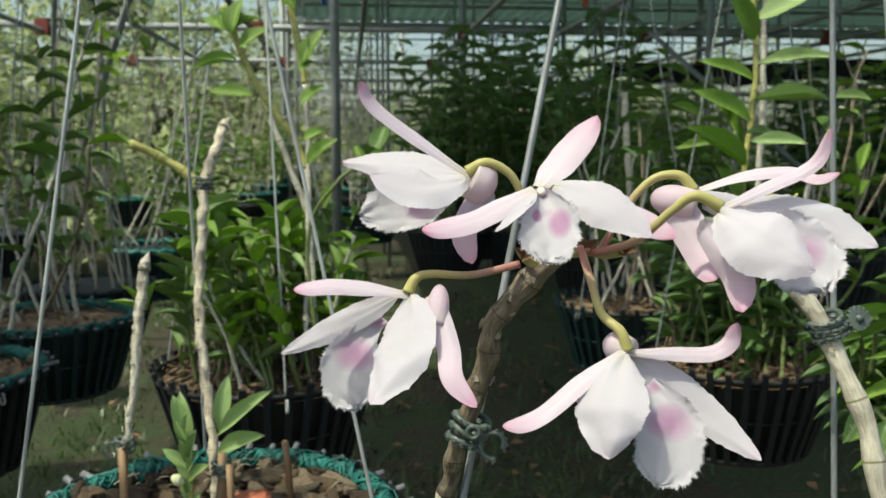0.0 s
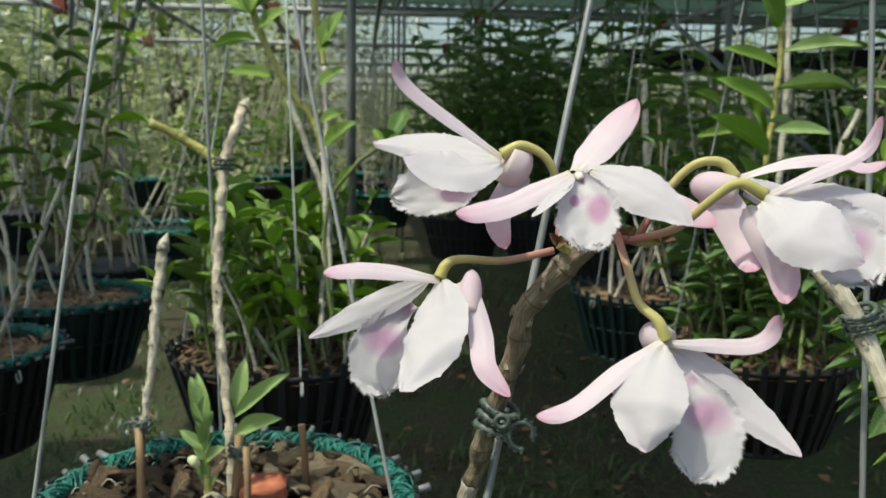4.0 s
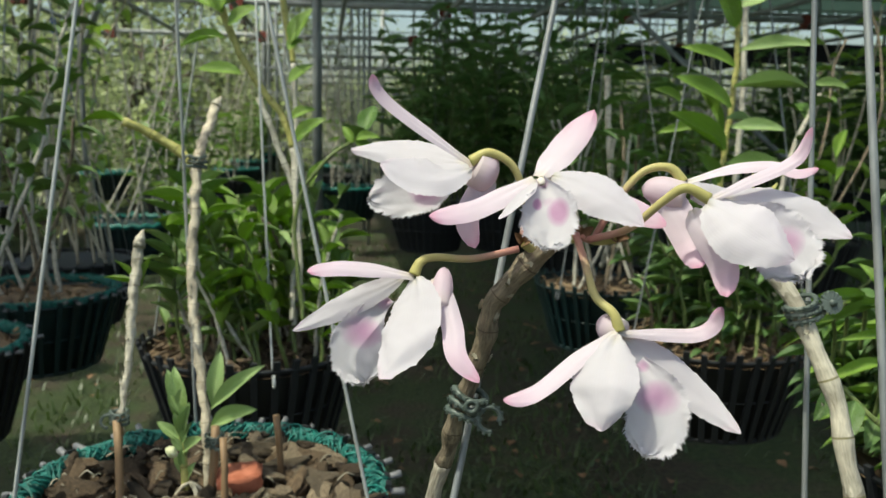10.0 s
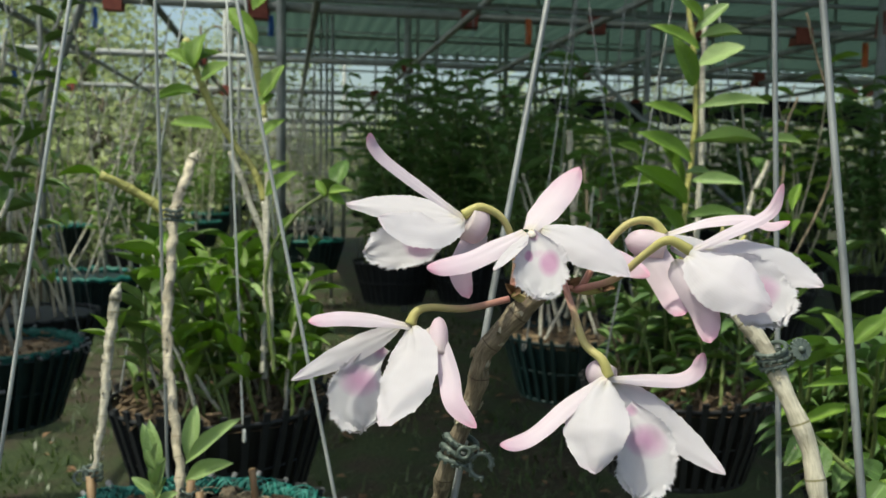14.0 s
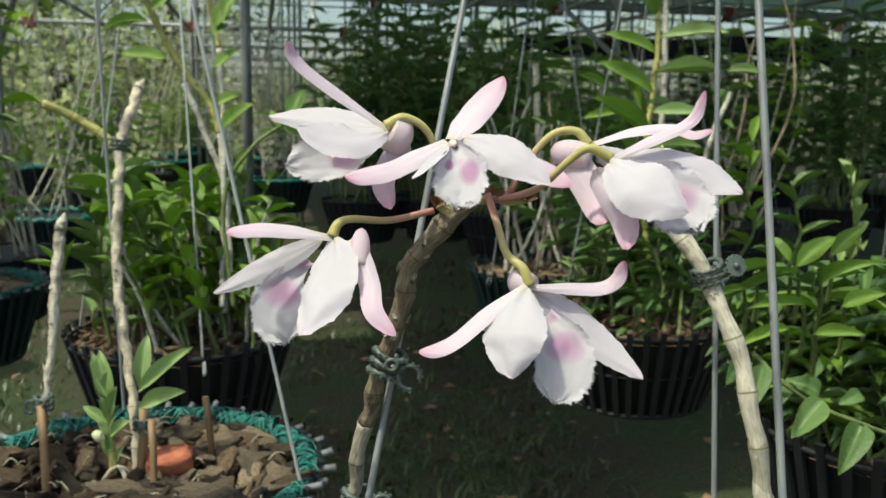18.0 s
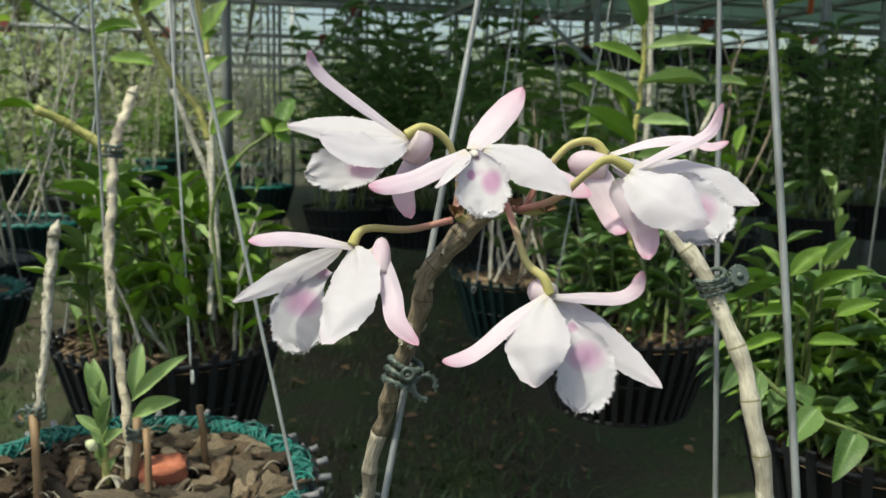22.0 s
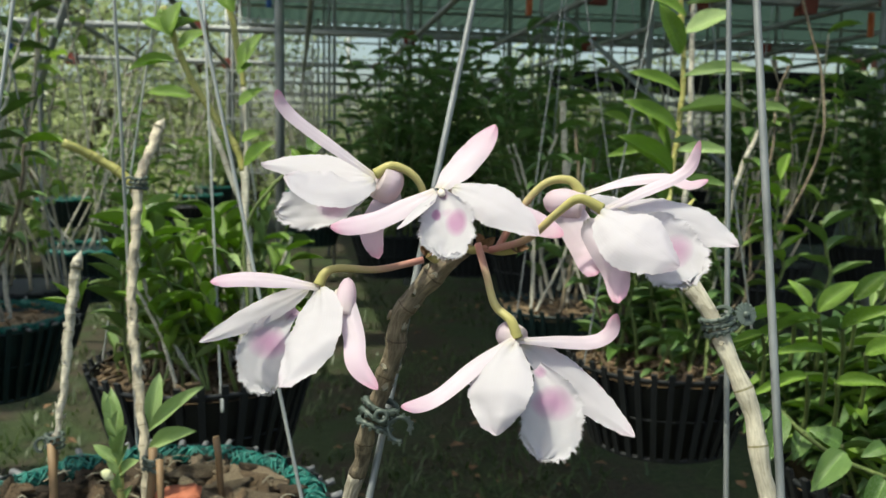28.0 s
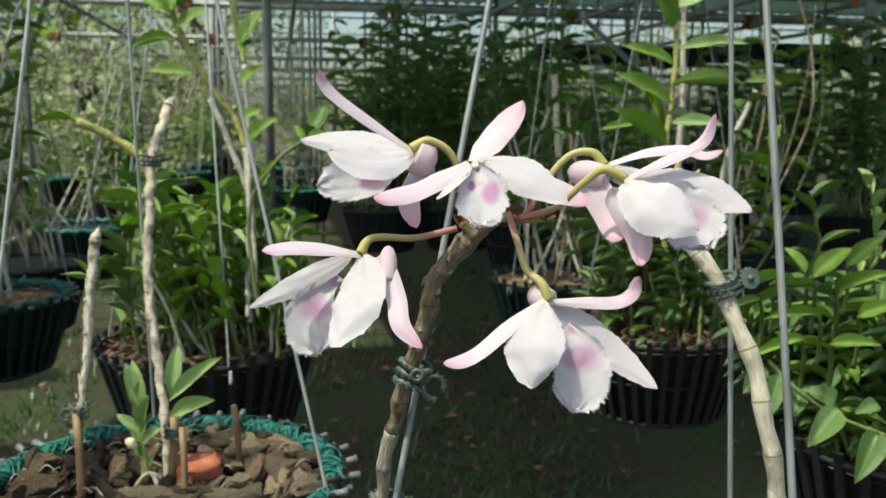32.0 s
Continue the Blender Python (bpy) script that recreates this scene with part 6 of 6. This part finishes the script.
# Unidentified pink spots far off; the hung pieces are a made-up shape.
t = thing("hanging_cloth", S(5.05, 7.0, 1.70), "unidentified salmon pink pieces far off between rails", "cloth")
for du, dz, w, h in ((-0.10, 0.05, 0.14, 0.10), (0.10, 0.08, 0.16, 0.11), (-0.08, -0.10, 0.13, 0.08), (0.12, -0.09, 0.18, 0.09)):
    V, Fc = [], []
    for i in range(9):
        for k in range(4):
            V.append(S(5.05 + du + w * (i / 8 - 0.5), 7.0 + 0.012 * math.sin(2.2 * i + k), 1.70 + dz + h * (k / 3 - 0.5) + 0.006 * math.sin(1.7 * i)))
    Fc = [(i * 4 + k, i * 4 + 4 + k, i * 4 + 5 + k, i * 4 + 1 + k) for i in range(8) for k in range(3)]
    part("pink_piece", (V, Fc), M_SALMON, t)


# ---- trees outside ----
def tree(x, y, h, spread_, seed, leaves):
    rng = random.Random(seed)
    t = thing("tree", (x, y, 0), "sunlit broadleaf tree beyond the nursery", "tree", "trees outside")
    base = Vector((x, y, -0.05))
    top = base + Vector((rng.uniform(-0.4, 0.4), rng.uniform(-0.4, 0.4), h * 0.75))
    part("trunk", tube(spline([base, base.lerp(top, 0.5) + Vector((rng.uniform(-0.2, 0.2), 0, 0)), top], 6), lambda s: 0.02 * h * (1 - 0.8 * s), 9, 3, True, 0.15), M_TRUNK, t)
    ends = []
    for k in range(14):
        s = rng.uniform(0.15, 0.98)
        b0 = base.lerp(top, s)
        a = rng.uniform(0, 6.28)
        e = b0 + Vector((math.cos(a), math.sin(a), rng.uniform(-0.1, 0.7))) * spread_ * rng.uniform(0.5, 1.0)
        part("limb", tube(spline([b0, b0.lerp(e, 0.5) + Vector((0, 0, 0.12 * spread_)), e], 4), lambda s2: 0.007 * h * (1 - 0.8 * s2), 6, 2), M_TRUNK, t)
        ends += [e, b0.lerp(e, 0.7), b0.lerp(e, 0.45)]
    V, Fc, U = [], [], []
    for _ in range(leaves):
        c = rng.choice(ends)
        d = Vector((rng.gauss(0, 1), rng.gauss(0, 1), rng.gauss(0, 0.8))) * spread_ * 0.15
        p = c + d
        w = Vector((rng.uniform(-1, 1), rng.uniform(-1, 1), rng.uniform(-0.8, 0.5))).normalized()
        s = w.cross(Vector((rng.uniform(-1, 1), rng.uniform(-1, 1), 1))).normalized()
        L, ww = rng.uniform(0.06, 0.13), rng.uniform(0.018, 0.034)
        k = len(V)
        V += [p, p + w * L * 0.5 + s * ww, p + w * L, p + w * L * 0.5 - s * ww]
        U += [(0.5, 0), (1, 0.5), (0.5, 1), (0, 0.5)]
        Fc.append((k, k + 1, k + 2, k + 3))
    part("crown", (V, Fc, U), M_TREE, t, kind="stuff")


for x, y, h, sp, sd, n in ((-4.8, 7.6, 2.5, 1.4, 1, 6000), (-6.8, 9.0, 2.7, 1.5, 2, 5600), (-3.4, 10.5, 5.0, 1.7, 3, 6600), (-9.0, 12.5, 3.2, 2.0, 4, 5000), (-5.6, 13.0, 6.0, 2.2, 5, 7200), (-3.9, 5.6, 2.2, 1.0, 6, 3800), (-5.6, 6.3, 2.4, 1.2, 7, 3800),
                           (-2.6, 16.0, 5.2, 2.0, 8, 6000), (1.2, 19.0, 2.4, 1.7, 9, 6500), (4.5, 17.5, 3.7, 2.2, 10, 4200), (7.5, 16.5, 4.0, 2.2, 11, 4200), (10.5, 16.0, 3.8, 2.2, 14, 4000), (2.5, 17.0, 2.9, 1.8, 15, 5500), (-0.8, 21, 2.4, 1.8, 12, 6500), (3.0, 22, 2.4, 1.8, 13, 6000)):
    tree(x, y, h, sp, sd, int(n * 0.9))
for x, y, h, sp, sd, n in ((-2.5, 6.4, 1.5, 0.75, 21, 1500), (-3.3, 7.0, 1.8, 0.9, 22, 1600), (-1.9, 7.8, 1.4, 0.8, 23, 1300), (-4.3, 6.2, 1.5, 0.8, 24, 1500), (-1.5, 9.2, 1.6, 0.9, 25, 1300), (-3.0, 9.0, 2.2, 1.1, 26, 1800), (-2.3, 10.2, 3.6, 1.3, 27, 4200), (-3.6, 8.4, 3.4, 1.3, 28, 4200)):
    tree(x, y, h, sp, sd, int(n * 0.6))

# ---- grass and litter on the ground ----
rg = random.Random(5)
V, Fc, U = [], [], []
made = 0
while made < 16000:
    x, y = rg.uniform(-3.2, 3.2), 1.2 + 5.5 * rg.random() ** 1.5
    if noise.noise(Vector((x * 1.6, y * 1.6, 5))) + 0.35 * noise.noise(Vector((x * 6, y * 6, 1))) < rg.uniform(-0.25, 0.25):
        continue
    made += 1
    a = rg.uniform(0, 6.28)
    d = Vector((math.cos(a), math.sin(a), 0))
    s = Vector((-d.y, d.x, 0)) * rg.uniform(0.002, 0.005)
    L = rg.uniform(0.02, 0.07)
    p = Vector((x, y, -0.02))
    k = len(V)
    V += [p - s, p + s, p + d * L * 0.35 + Vector((0, 0, L * 0.6)) + s * 0.7, p + d * L * 0.35 + Vector((0, 0, L * 0.6)) - s * 0.7, p + d * L + Vector((0, 0, L * 0.8))]
    U += [(0, 0), (1, 0), (1, 0.6), (0, 0.6), (0.5, 1)]
    Fc += [(k, k + 1, k + 2, k + 3), (k + 3, k + 2, k + 4)]
tagged(part("grass", (V, Fc, U), M_GRASS), "short green grass growing in the soil", "grass", kind="stuff")
V, Fc = [], []
for _ in range(420):
    p = Vector((rg.uniform(-2.5, 2.5), 1.3 + 4 * rg.random() ** 1.4, rg.uniform(-0.004, 0.012)))
    a = rg.uniform(0, 6.28)
    d, s = Vector((math.cos(a), math.sin(a), rg.uniform(-0.2, 0.2))), Vector((-math.sin(a), math.cos(a), rg.uniform(-0.3, 0.3)))
    L, w = rg.uniform(0.02, 0.06), rg.uniform(0.008, 0.018)
    k = len(V)
    V += [p, p + d * L * 0.5 + s * w + Vector((0, 0, 0.006)), p + d * L, p + d * L * 0.5 - s * w + Vector((0, 0, 0.006)), p + d * L * 0.5]
    Fc += [(k, k + 4, k + 1), (k + 4, k + 2, k + 1), (k, k + 3, k + 4), (k + 4, k + 3, k + 2)]
tagged(part("leaf_litter", (V, Fc), M_DEAD), "dry brown fallen leaves on the ground", "litter", kind="stuff")
